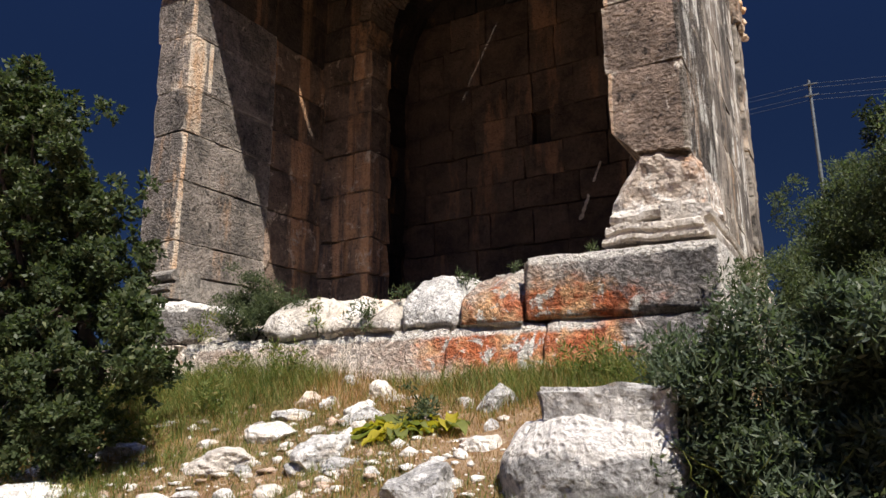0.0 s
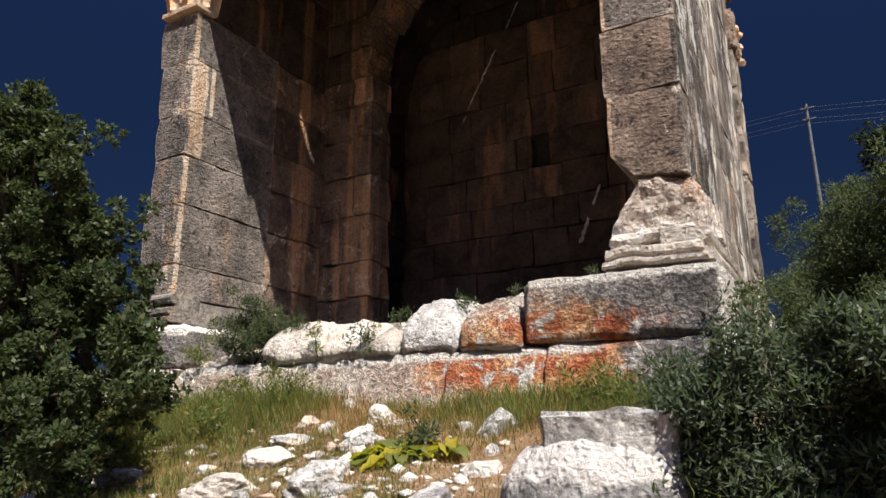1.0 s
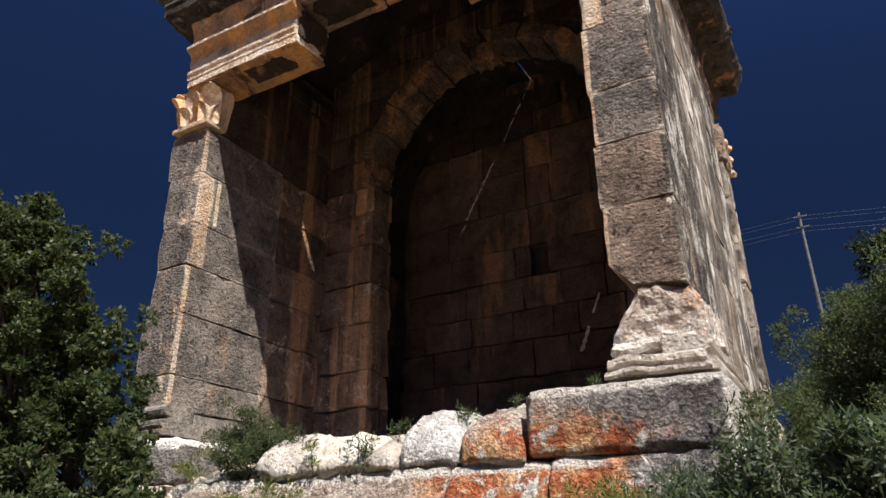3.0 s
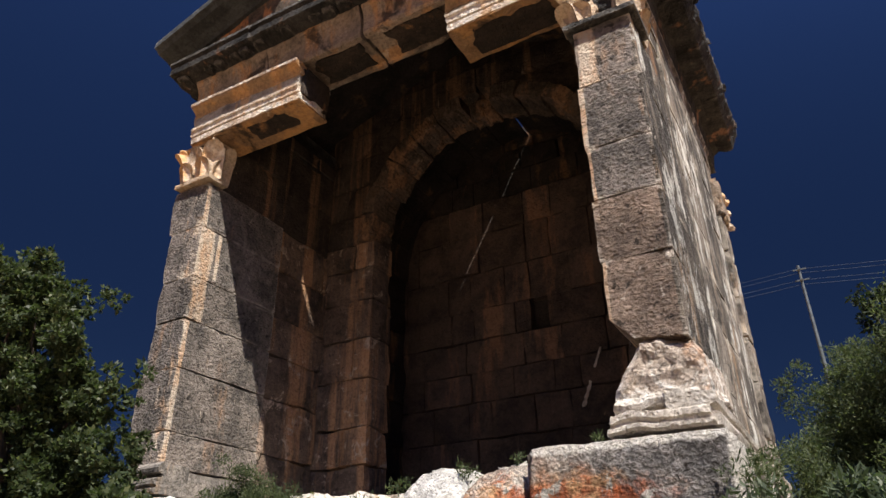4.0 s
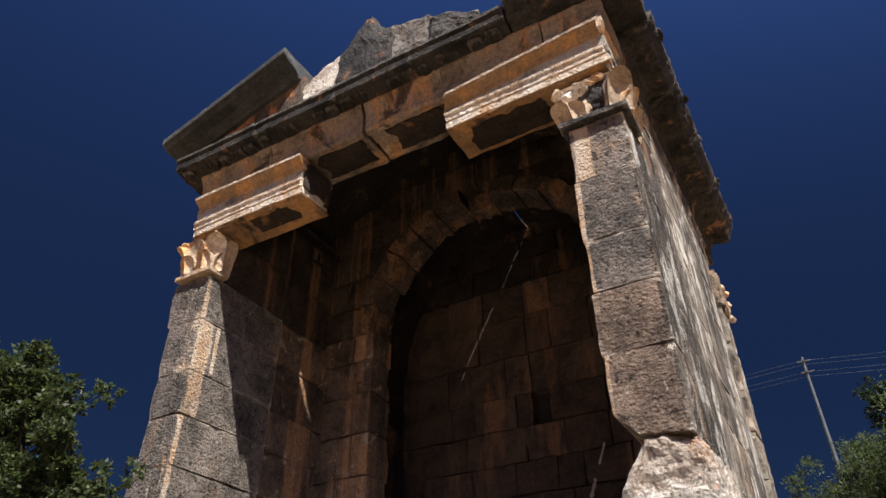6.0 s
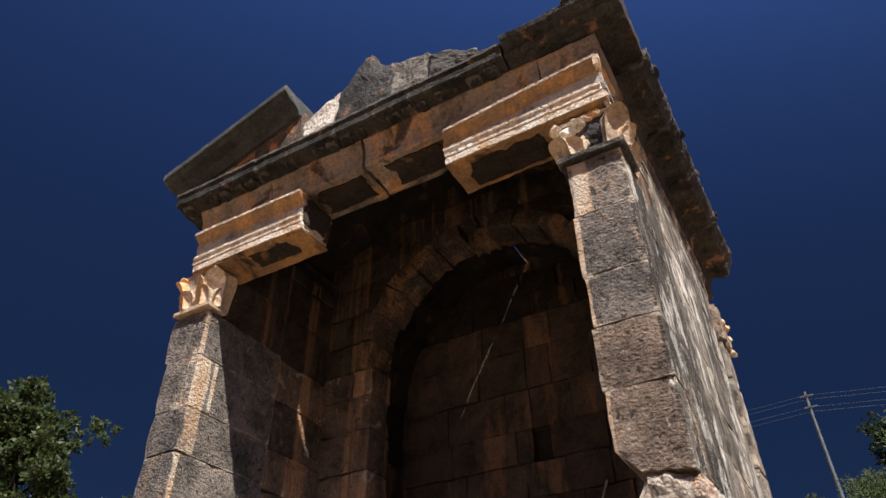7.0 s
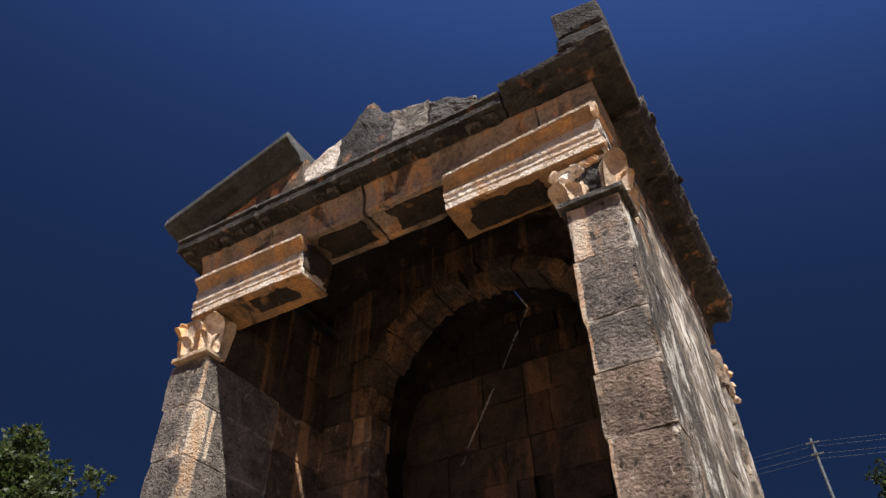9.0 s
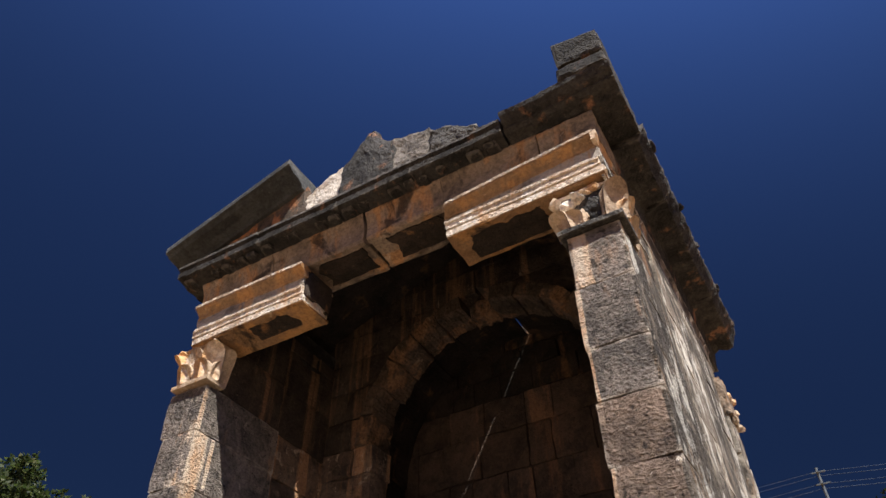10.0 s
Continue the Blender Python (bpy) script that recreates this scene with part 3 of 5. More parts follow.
def antae():
    # left anta: outer edge uneven from stone to stone
    left = [-6.41, -6.50, -6.42, -6.43, -6.44, -6.50]
    inner = [-5.955, -5.955, -5.945, -5.935, -5.93, -5.93]
    def bulge(p, u):
        return (p.x - 0.035 * math.sin(math.pi * u[2]) * (1 - u[0]) ** 3 + 0.02 * (1 - u[0]) ** 3, p.y, p.z)
    for k, (z0, z1) in enumerate(zip(COURSES, COURSES[1:])):
        if k == 0:
            z0 = 2.86
        block("stone_block", (left[k], FRONT, z0 + 0.004), (inner[k], 6.13, z1 - 0.004), ANTA, tomb, 0.04, 0.006, 0.005, 3 + k * 1.7, bulge)
    # right anta: the lowest stones eaten away
    def eaten(p, u):
        k = max(0.0, 3.42 - p.z) * (1 - u[0])
        return (p.x + k * 0.8, p.y, p.z + 0.10 * (1 - u[0]) * max(0, 0.4 - u[2]))
    for k, (z0, z1) in enumerate(zip(EAST_COURSES[1:], EAST_COURSES[2:])):
        block("stone_block", (XRI - (0.02 if k in (1, 3) else 0), FRONT, z0 + 0.004), (XR, 6.13, z1 - 0.004), BROWN if k < 2 else ANTA, tomb, 0.04, 0.007, 0.005, 21 + k * 1.3, eaten if k == 0 else None)
    def stub(p, u):
        k = 1 - u[2]
        return (p.x - 0.13 * k * k * (1 - u[0]) + 0.06 * k * u[0] + 0.10 * u[2] * u[2] * (1 - u[0]), p.y + 0.03 * u[2] * (1 - u[1]), p.z)
    block("stone_block", (-1.26, FRONT, 2.80), (-0.78, 6.13, 3.225), TAN, tomb, 0.045, 0.045, 0.04, 31, stub, "pale broken stub of the anta")
    # moulded bases
    for x0, x1, s in ((XL - 0.0, XLI, 41), (XRI, XR, 43)):
        rise = 0.10 if s == 41 else 0.0
        prof = [(FRONT + 0.3, 2.575)] + [(FRONT - d * 0.72, 2.575 + (z - 2.575) * (1 + rise)) for d, z in ((0.12, 2.575), (0.145, 2.59), (0.145, 2.615), (0.10, 2.625), (0.095, 2.64), (0.135, 2.655), (0.135, 2.695), (0.11, 2.708), (0.02, 2.715), (0.0, 2.74), (0.09, 2.752), (0.105, 2.795), (0.075, 2.825), (0.03, 2.84), (0.02, 2.85))] + [(FRONT + 0.3, 2.86)]
        moulding("base_moulding", prof, x0 - 0.09, x1 + 0.09, CRUST if s == 41 else PALE, tomb, "x", 0.02, 0.012, s, taper=0.0 if s == 41 else 0.33)
        block("base_stone", (x0 - 0.04, FRONT + 0.25, 2.575), (x1 - 0.02 if s == 41 else x1 + 0.05, 6.13, 2.855), CRUST if s == 41 else TAN, tomb, 0.1, 0.01, 0.02, s + 1)
    moulding("base_moulding", [(-d, z) for d, z in [(1.0, 2.575), (0.68, 2.575), (0.665, 2.62), (0.68, 2.655), (0.73, 2.665), (0.73, 2.705), (0.69, 2.72), (0.68, 2.755), (0.70, 2.79), (0.77, 2.80), (1.0, 2.85)]], FRONT - 0.08, 9.15, PALE, tomb, "y", 0.05, 0.010, 47)


    # fresh pale chips where corners have broken off
    for i, (x, y, z, sx, sz) in enumerate(((-0.85, 4.825, 3.80, 0.09, 0.10), (-6.42, 4.83, 3.80, 0.05, 0.09), (-6.42, 4.84, 4.38, 0.06, 0.10))):
        rock("fresh_chip", (x, y, z), (sx, 0.06, sz), PALE, 61.5 + i, tomb, 3, 0.2 * i, 0.3)

    # the stones behind the capitals and the architrave
    for x0, x1, s in ((XL, XLI + 0.01, 301), (XRI, XR, 311)):
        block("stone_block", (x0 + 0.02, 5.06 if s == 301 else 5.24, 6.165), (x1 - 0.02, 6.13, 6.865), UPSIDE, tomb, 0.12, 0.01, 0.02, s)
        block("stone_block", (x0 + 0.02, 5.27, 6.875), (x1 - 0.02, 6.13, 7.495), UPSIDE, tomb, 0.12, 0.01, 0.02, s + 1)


antae()


def platform():
    # upper course of the platform, eroded in the middle
    block("plinth_block", (-2.0, 4.68, 2.10), (-0.645, 5.5, 2.555), LICHEN, tomb, 0.030, 0.014, 0.028, 51, None, "long grey plinth stone with orange lichen", True)
    block("plinth_block", (-0.99, 5.52, 2.10), (-0.63, 9.2, 2.555), STREAKED, tomb, 0.12, 0.012, 0.03, 52)
    def worn(p, u):
        k = (max(0, u[2] - 0.15) ** 2) * 0.30
        return (p.x + k * (0.5 - u[0]) * 1.1, p.y + k * (1 - u[1]) * 1.5 - 0.03, p.z - 0.10 * abs(u[0] - 0.5) ** 2 * u[2])
    for i, (x0, x1, z1, m) in enumerate(((-2.53, -2.015, 2.53, LICHEN), (-3.10, -2.56, 2.56, BOULDER), (-3.43, -3.11, 2.37, PALE), (-3.87, -3.42, 2.44, PALE), (-4.56, -3.88, 2.475, PALE))):
        block("plinth_block", (x0, 4.70 + 0.03 * (i % 2), 2.075), (x1, 5.4, z1), m, tomb, 0.045, 0.030, 0.030, 55 + i * 2.3, worn, "rounded pale eroded platform stone" if m is not LICHEN else "", True)
    block("plinth_block", (-6.50, 4.68, 2.10), (-5.60, 6.1, 2.53), CAPPED, tomb, 0.05, 0.02, 0.03, 66, None, "grey plinth stone with a pale worn top")
    block("plinth_block", (-5.70, 4.95, 2.10), (-4.58, 5.6, 2.30), PALE, tomb, 0.08, 0.03, 0.05, 67, worn)
    # lower step, its worn face leaning back
    def back(p, u):
        return (p.x, p.y - 0.06 * (1 - u[1]) + 0.20 * u[2] ** 1.5 * (1 - u[1]), p.z)
    block("step_block", (-6.95, 4.62, 1.45), (-5.53, 5.3, 2.09), TAN, tomb, 0.1, 0.02, 0.04, 69)
    xs = [-5.52, -4.35, -3.55, -2.63, -1.83, -0.60]
    for i, (x0, x1) in enumerate(zip(xs, xs[1:])):
        block("step_block", (x0 + 0.004, 4.56, 1.45), (x1 - 0.004, 5.3, 2.09 - 0.012 * (i % 2)), LICHEN, tomb, 0.036, 0.022, 0.030, 71 + i * 1.9, back, "", True)
    block("step_block", (-0.98, 5.32, 1.45), (-0.55, 9.3, 2.09), STREAKED, tomb, 0.15, 0.015, 0.03, 79)
    # floor within
    block("floor_stone", (-6.4, 5.35, 1.6), (-0.9, 9.1, 2.47), TAN, tomb, 0.3, 0.01, 0.01, 81)


platform()

# ---------------------------------------------------------------- the chamber: jambs, arch, vault
ARCH_X, SPRING, RADIUS, CELLA = -3.475, 6.25, 1.675, 7.15
JAMB = [2.5, 3.15, 3.62, 4.25, 4.80, 5.35, 5.85, 6.25]
course_wall("jamb_wall", (-6.02, CELLA, 2.5), (-5.15, 7.60, 6.25), JAMB, (0.42, 0.8), 0, WALL, WALL, 5.1, 0.025, joint=0.002)
course_wall("jamb_wall", (-1.80, CELLA, 2.5), (-1.30, 7.60, 6.25), JAMB, (0.42, 0.8), 0, WALL, WALL, 6.1)
course_wall("chamber_wall", (-5.97, 7.62, 2.5), (-5.55, 8.60, 6.25), JAMB, (0.42, 0.8), 1, SHADED, WALL, 5.6)
VAULT = 2.05


def arch():
    for k in range(13):
        b0, b1 = math.pi * k / 13 + 0.004, math.pi * (k + 1) / 13 - 0.004
        lip = 0.07 * ((k * 7 + 2) % 4) / 3
        def ring(p, u, b0=b0, b1=b1):
            a, r = b0 + (b1 - b0) * p.x, RADIUS + p.z
            return (ARCH_X + r * math.cos(a), p.y, SPRING + r * math.sin(a))
        block("arch_stone", (0.0, 7.36 if k == 6 else CELLA - 0.05 - 0.02 * (k % 2), lip), (1.0, 7.63, 0.28), RING, tomb, 0.05, 0.028, 0.010, 91 + k * 1.37, ring)
    # the vault behind it, wider; one joint beside the crown has opened to the sky
    gap = math.radians(84.2)
    angles = [gap * k / 6 for k in range(7)] + [gap + (math.pi - gap) * k / 7 for k in range(1, 8)]
    for y0, y1 in ((7.62, 8.62),):
        for k, (b0, b1) in enumerate(zip(angles, angles[1:])):
            g0, g1 = 0.0035 if k == 6 else 0.002, 0.0035 if k == 5 else 0.002
            lean0, lean1 = -0.80 if k == 6 else 0.0, 0.62 if k == 5 else 0.0
            def shell(p, u, a0=b0 + g0, a1=b1 - g1, lean0=lean0, lean1=lean1):
                a, r = a0 + (a1 - a0) * p.x, VAULT + p.z
                x = ARCH_X + r * math.cos(a) + p.z * (lean0 * (1 - p.x) + lean1 * p.x)
                return (x, p.y, SPRING + r * math.sin(a))
            block("vault_stone", (0.0, y0, 0.0), (1.0, y1, 0.30), SHADED, tomb, 0.08, 0.009, 0.004, 191 + k * 1.37, shell)
    # Unseen stone added in the open joint to break the sun streak.
    rock("wedged_stone", (ARCH_X + 0.215, 8.12, 8.34), (0.16, 0.27, 0.22), SHADED, 6.6, tomb, 3, 0.0, 0.15)
    # wall over the arch, in courses that meet its back
    rows = [6.25, 6.72, 7.22, 7.72, 8.2, 8.66, 9.08]
    for k, (z0, z1) in enumerate(zip(rows, rows[1:])):
        for side in (-1, 1):
            xo = -6.02 if side < 0 else -1.30
            if z1 > 7.8:
                xo = -3.605 + side * max(0.25, (9.12 - z0) / 0.37 - 0.02)
                xo = max(min(xo, -1.3), -6.02)
            for half in range(2):
                def span(p, u, side=side, xo=xo, half=half):
                    h = p.z - SPRING
                    rr = RADIUS + 0.30
                    xi = ARCH_X + side * math.sqrt(max(0.0, rr * rr - h * h)) if h < rr else ARCH_X
                    if abs(xi - ARCH_X) > abs(xo - ARCH_X):
                        xi = xo + 0.02 * side
                    xm = (xi + xo) / 2
                    a, b = ((xi, xm), (xm, xo))[half]
                    return (a + (b - a) * (u[0] * 0.99 + 0.005), p.y, p.z)
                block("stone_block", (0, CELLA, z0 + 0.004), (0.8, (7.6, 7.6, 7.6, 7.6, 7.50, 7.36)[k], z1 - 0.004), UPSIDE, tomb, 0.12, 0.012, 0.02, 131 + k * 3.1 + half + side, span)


arch()
course_wall("lunette_wall", (-5.4, 8.62, 7.72), (-1.55, BACK, 8.55), [7.72, 8.12, 8.55], (0.4, 0.8), 0, SHADED, WALL, 8.8, 0.02)

# ---------------------------------------------------------------- entablature


def blot(p, u):
    """Spreads the outline of a flat block into an uneven blotch."""
    q = Vector((p.x * 5.5, p.y * 5.5, 4.0))
    k = noise.noise_vector(q) * 0.09 + noise.noise_vector(q * 2.7) * 0.035
    return (p.x + k.x, p.y + 0.5 * k.y * (1 - u[1]) + 0.2 * k.y, p.z)


def architrave(x0, x1, seed, panel, low=(0.0, 0.0), crown=(0.0, 0.0), darkened=False):
    """A carved beam of two fasciae under a projecting crown. low, crown: lift at its start and slope of each."""
    y = 4.70
    def lift(prof, k):
        return [(d, z + k) for d, z in prof]
    beam = moulding("architrave_block", lift([(y + 0.5, 6.802), (y, 6.79), (y - 0.004, 6.86), (y + 0.012, 6.866), (y + 0.012, 6.880), (y - 0.012, 6.886), (y - 0.014, 6.955), (y - 0.032, 6.963), (y - 0.036, 6.992), (y - 0.008, 7.0), (y + 0.5, 7.0)], low[0]), x0, x1, CREAM, tomb, "x", 0.02, 0.009, seed, "broken length of carved ochre architrave", turn=low[1], torn=0.06)
    moulding("fascia", lift([(y + 0.5, 7.002), (y + 0.002, 7.002), (y, 7.20), (y + 0.5, 7.20)], low[0]), x0 + 0.006, x1 - 0.006, FASCIA, beam, "x", 0.03, 0.007, seed + 1, "stained band with its shade painted in grey", turn=low[1], torn=0.05)
    moulding("crown_moulding", lift([(y + 0.5, 7.15), (y - 0.008, 7.15), (y - 0.012, 7.175), (y - 0.03, 7.21), (y - 0.065, 7.242), (y - 0.098, 7.258), (y - 0.106, 7.30), (y - 0.09, 7.307), (y + 0.5, 7.307)], crown[0]), x0 - 0.004, x1, CROWN, beam, "x", 0.02, 0.012, seed + 2, "ochre projecting crown with a pale lip", turn=crown[1], torn=0.07)
    # Thin cream part: the sunlit edge of the crown, put into colour.
    moulding("lip", lift([(y - 0.02, 7.282), (y - 0.109, 7.282), (y - 0.114, 7.311), (y - 0.02, 7.312)], crown[0]), x0 + 0.01, x1 - 0.004, CREAM, beam, "x", 0.02, 0.012, seed + 2, "worn lip, its sunlight painted pale", turn=crown[1], torn=0.07)
    def hang(p, u):
        return (p.x, p.y, p.z + low[0] + low[1] * (p.x - x0))
    def ragged(p, u):
        x, y_, z = blot(p, u)
        return hang(Vector((x, y_, z)), u)
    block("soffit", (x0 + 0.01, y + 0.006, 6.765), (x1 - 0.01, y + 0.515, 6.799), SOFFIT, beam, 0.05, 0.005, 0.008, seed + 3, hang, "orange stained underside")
    if darkened:
        block("end_face", (x1 - 0.08, y + 0.035, 6.85), (x1 + 0.026, y + 0.49, 7.27), BLACK, beam, 0.03, 0.012, 0.03, seed + 6, None, "black broken end")
    block("soffit_panel", (panel[0], panel[2], 6.757), (panel[1], panel[3], 6.79), BLACK, beam, 0.025, 0.003, 0.0, seed + 4, ragged, "black sunk panel")


def entablature():
    architrave(-6.30, -4.52, 1.1, (-5.42, -4.84, 4.80, 5.06), (0.0, 0.0), (0.012, -0.012), True)
    architrave(-2.60, -0.785, 2.2, (-2.38, -1.50, 4.80, 5.15), (0.028, 0.02), (-0.075, 0.085))
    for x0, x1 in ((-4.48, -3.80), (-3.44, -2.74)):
        block("soffit_panel", (x0, 4.80, 7.322), (x1, 5.18, 7.36), BLACK, tomb, 0.03, 0.004, 0.0, 1.9 + x0, blot, "black sunk panel")
    # the beams over the side walls return round the corners
    moulding("architrave_block", [(-0.84, 6.80), (-0.81, 6.80), (-0.80, 7.0), (-0.785, 7.01), (-0.795, 7.24), (-0.84, 7.24)], 4.73, 9.1, STREAKED, tomb, "y", 0.05, 0.008, 3.3)
    moulding("architrave_block", [(-0.83, 7.245), (-0.79, 7.25), (-0.782, 7.29), (-0.768, 7.33), (-0.766, 7.374), (-0.83, 7.374)], 4.60, 5.12, CROWN, tomb, "y", 0.04, 0.008, 3.5)
    moulding("architrave_block", [(-0.84, 7.245), (-0.80, 7.25), (-0.79, 7.29), (-0.765, 7.33), (-0.765, 7.37), (-0.84, 7.37)], 5.13, 9.1, STREAKED, tomb, "y", 0.05, 0.016, 3.6)
    moulding("architrave_block", [(-6.07, 6.80), (-6.50, 6.80), (-6.52, 7.0), (-6.53, 7.2), (-6.62, 7.30), (-6.07, 7.30)], 5.25, 9.1, STREAKED, tomb, "y", 0.1, 0.010, 3.9)
    # frieze: stones that still bridge the gap; their undersides are sunk panels
    for i, (x0, x1) in enumerate(((-6.30, -5.10), (-5.09, -3.705), (-3.665, -2.62), (-2.61, -1.42), (-1.40, -0.755))):
        prof = [(5.26, 7.315), (5.22, 7.315), (5.20, 7.345), (4.80, 7.345), (4.78, 7.315), (4.71, 7.315), (4.69, 7.35), (4.695, 7.48), (4.685, 7.57), (4.66, 7.65), (4.63, 7.70), (4.63, 7.735), (5.26, 7.735)]
        moulding("frieze_block", prof, x0, x1, GOLD, tomb, "x", 0.035, 0.014, 5 + i * 1.3, turn=0.006 * (i - 2))
    # Black block added behind the crack to keep the gap dark.
    block("crack_filling", (-3.71, 4.98, 7.34), (-3.66, 5.24, 7.73), BLACK, tomb, 0.05, 0.004, 0.01, 8.8)
    # geison: projecting cornice
    for i, (x0, x1) in enumerate(((-6.58, -5.2), (-5.19, -3.98), (-3.97, -2.9), (-2.89, -1.72), (-1.71, -0.40))):
        prof = [(5.25, 7.74), (4.64, 7.74), (4.56, 7.775), (4.45, 7.79), (4.42, 7.80), (4.415, 7.88), (4.435, 7.90), (4.41, 7.93), (4.395, 7.94), (4.40, 7.985), (5.25, 7.985)]
        if i == 4:
            prof = [(5.25, 7.74), (4.64, 7.74), (4.60, 7.79), (4.52, 7.80), (4.46, 7.835), (4.475, 7.87), (4.42, 7.91), (4.37, 7.97), (4.355, 8.03), (4.40, 8.045), (5.25, 8.045)]
        moulding("cornice_block", prof, x0 + 0.004, x1 - 0.004, DARK, tomb, "x", 0.03, 0.014, 15 + i * 2.1, turn=0.06 if i == 4 else 0.0)
    # worn dentils under the cornice
    rng = random.Random(77)
    for i in range(26):
        x = -6.50 + i * 0.215
        if rng.random() < 0.12 or x > -1.9:
            continue
        w = rng.uniform(0.135, 0.175)
        block("dentil", (x, 4.475 + rng.uniform(0, 0.02), 7.715 + rng.uniform(0, 0.02)), (x + w, 4.70, 7.80), DARK, tomb, 0.04, 0.014, 0.022, 500 + i)
    for i, (y0, y1) in enumerate(((5.26, 6.3), (6.31, 7.3), (7.31, 8.4), (8.41, 9.75))):
        prof = [(-1.25, 7.40), (-0.78, 7.40), (-0.74, 7.7), (-0.66, 7.73), (-0.46, 7.74), (-0.42, 7.80), (-0.365, 7.90), (-0.355, 7.96), (-1.25, 7.96)]
        moulding("cornice_block", prof, y0 + 0.004, y1 - 0.004, DARK, tomb, "y", 0.045, 0.028, 25 + i * 2.1)
    for i, (y, s) in enumerate(((5.62, 0.15), (6.75, 0.13), (7.5, 0.11), (8.55, 0.15), (9.55, 0.13))):
        rock("eave_ornament", (-0.385, y, 7.91), (s * 0.9, s * 1.6, s * 1.0), DARK, 12.5 + i, tomb, 3, i, 0.4)
    for i, (y0, y1) in enumerate(((5.26, 7.3), (7.31, 9.55))):
        prof = [(-6.0, 7.40), (-6.44, 7.40), (-6.5, 7.7), (-6.6, 7.73), (-6.8, 7.74), (-6.82, 7.94), (-6.0, 7.94)]
        moulding("cornice_block", prof, y0 + 0.004, y1 - 0.004, DARK, tomb, "y", 0.15, 0.014, 35 + i * 2.1)


entablature()


def pediment():
    # surviving corner of the raking cornice: a projecting moulding over the rusty tympanum, with a broken end
    prof = [(4.95, 0.0), (4.25, 0.0), (4.245, -0.10), (4.29, -0.115), (4.32, -0.15), (4.46, -0.17), (4.55, -0.21), (4.57, -0.26), (4.95, -0.26)]
    slab = moulding("raking_cornice", [(d, z + 8.335) for d, z in prof], -6.78, -4.74, SLATE, tomb, "x", 0.035, 0.006, 201, "dark broken corner of the pediment", turn=0.334)
    def under(p, u):
        top = 8.10 + 0.334 * (p.x + 6.78)
        return (p.x - 0.10 * u[2] * u[0], p.y, 7.98 + max(0.03, top - 7.98) * u[2] + 0.5 * (p.z - 7.98 - 0.6 * u[2]))
    block("tympanum", (-6.5, 4.62, 7.98), (-4.60, 4.94, 8.58), TYMPAN, slab, 0.05, 0.014, 0.02, 202, under, "rusty brown recessed gable face")
    # backing stones of the gable, broken down towards one side
    for i, (x0, x1, t0, t1, y0, m) in enumerate(((-4.74, -4.00, 8.62, 9.04, 4.60, PALE), (-3.35, -2.74, 8.90, 8.80, 4.55, CRUST), (-2.75, -2.06, 8.70, 8.39, 4.52, GREY), (-2.07, -1.66, 8.27, 8.14, 4.50, DARK))):
        def broken(p, u, x0=x0, x1=x1, t0=t0, t1=t1):
            top = t0 + (t1 - t0) * u[0] + 0.05 * noise.noise(Vector((p.x * 5, p.y * 5, i)))
            return (p.x, p.y + 0.06 * u[2] * (1 - u[1]), 7.96 + (top - 7.96) * u[2] + 0.5 * (p.z - 7.96 - u[2] * 0.8))
        block("gable_stone", (x0, y0, 7.96), (x1, 5.0, 8.76), m, tomb, 0.05, 0.03, 0.03, 203 + i * 1.9, broken)
    def boulder(p, u):
        top = 9.00 + 0.42 * math.exp(-((u[0] - 0.42) / 0.27) ** 2) + 0.04 * noise.noise(Vector((p.x * 6, p.y * 6, 3)))
        round_ = 0.13 * u[2] ** 3
        return (p.x + round_ * (1 - 2 * u[0]) + 0.05 * noise.noise(p * 5), p.y + 1.2 * round_ * (1 - 2 * u[1]), 7.96 + (top - 7.96) * u[2] + 0.5 * (p.z - 7.96 - u[2] * 0.8))
    block("gable_stone", (-4.06, 4.50, 7.96), (-3.22, 5.0, 8.76), DARK, tomb, 0.05, 0.035, 0.04, 205.1, boulder)
    # corner block with the pedestal of a lost ornament
    def tip(p, u):
        return (p.x + 0.03 * (1 - u[2]) * (1 - u[0]), p.y + 0.02 * (1 - u[2]), p.z + u[2] * (0.05 - 0.09 * u[0]))
    base = block("acroterion_pedestal", (-0.98, 4.31, 8.30), (-0.42, 5.24, 8.72), DARK, tomb, 0.05, 0.010, 0.012, 213, tip, "dark squared pedestal of a lost roof ornament")
    block("pedestal_foot", (-0.985, 4.335, 8.09), (-0.42, 5.24, 8.30), DARK, base, 0.05, 0.012, 0.02, 214)


pediment()


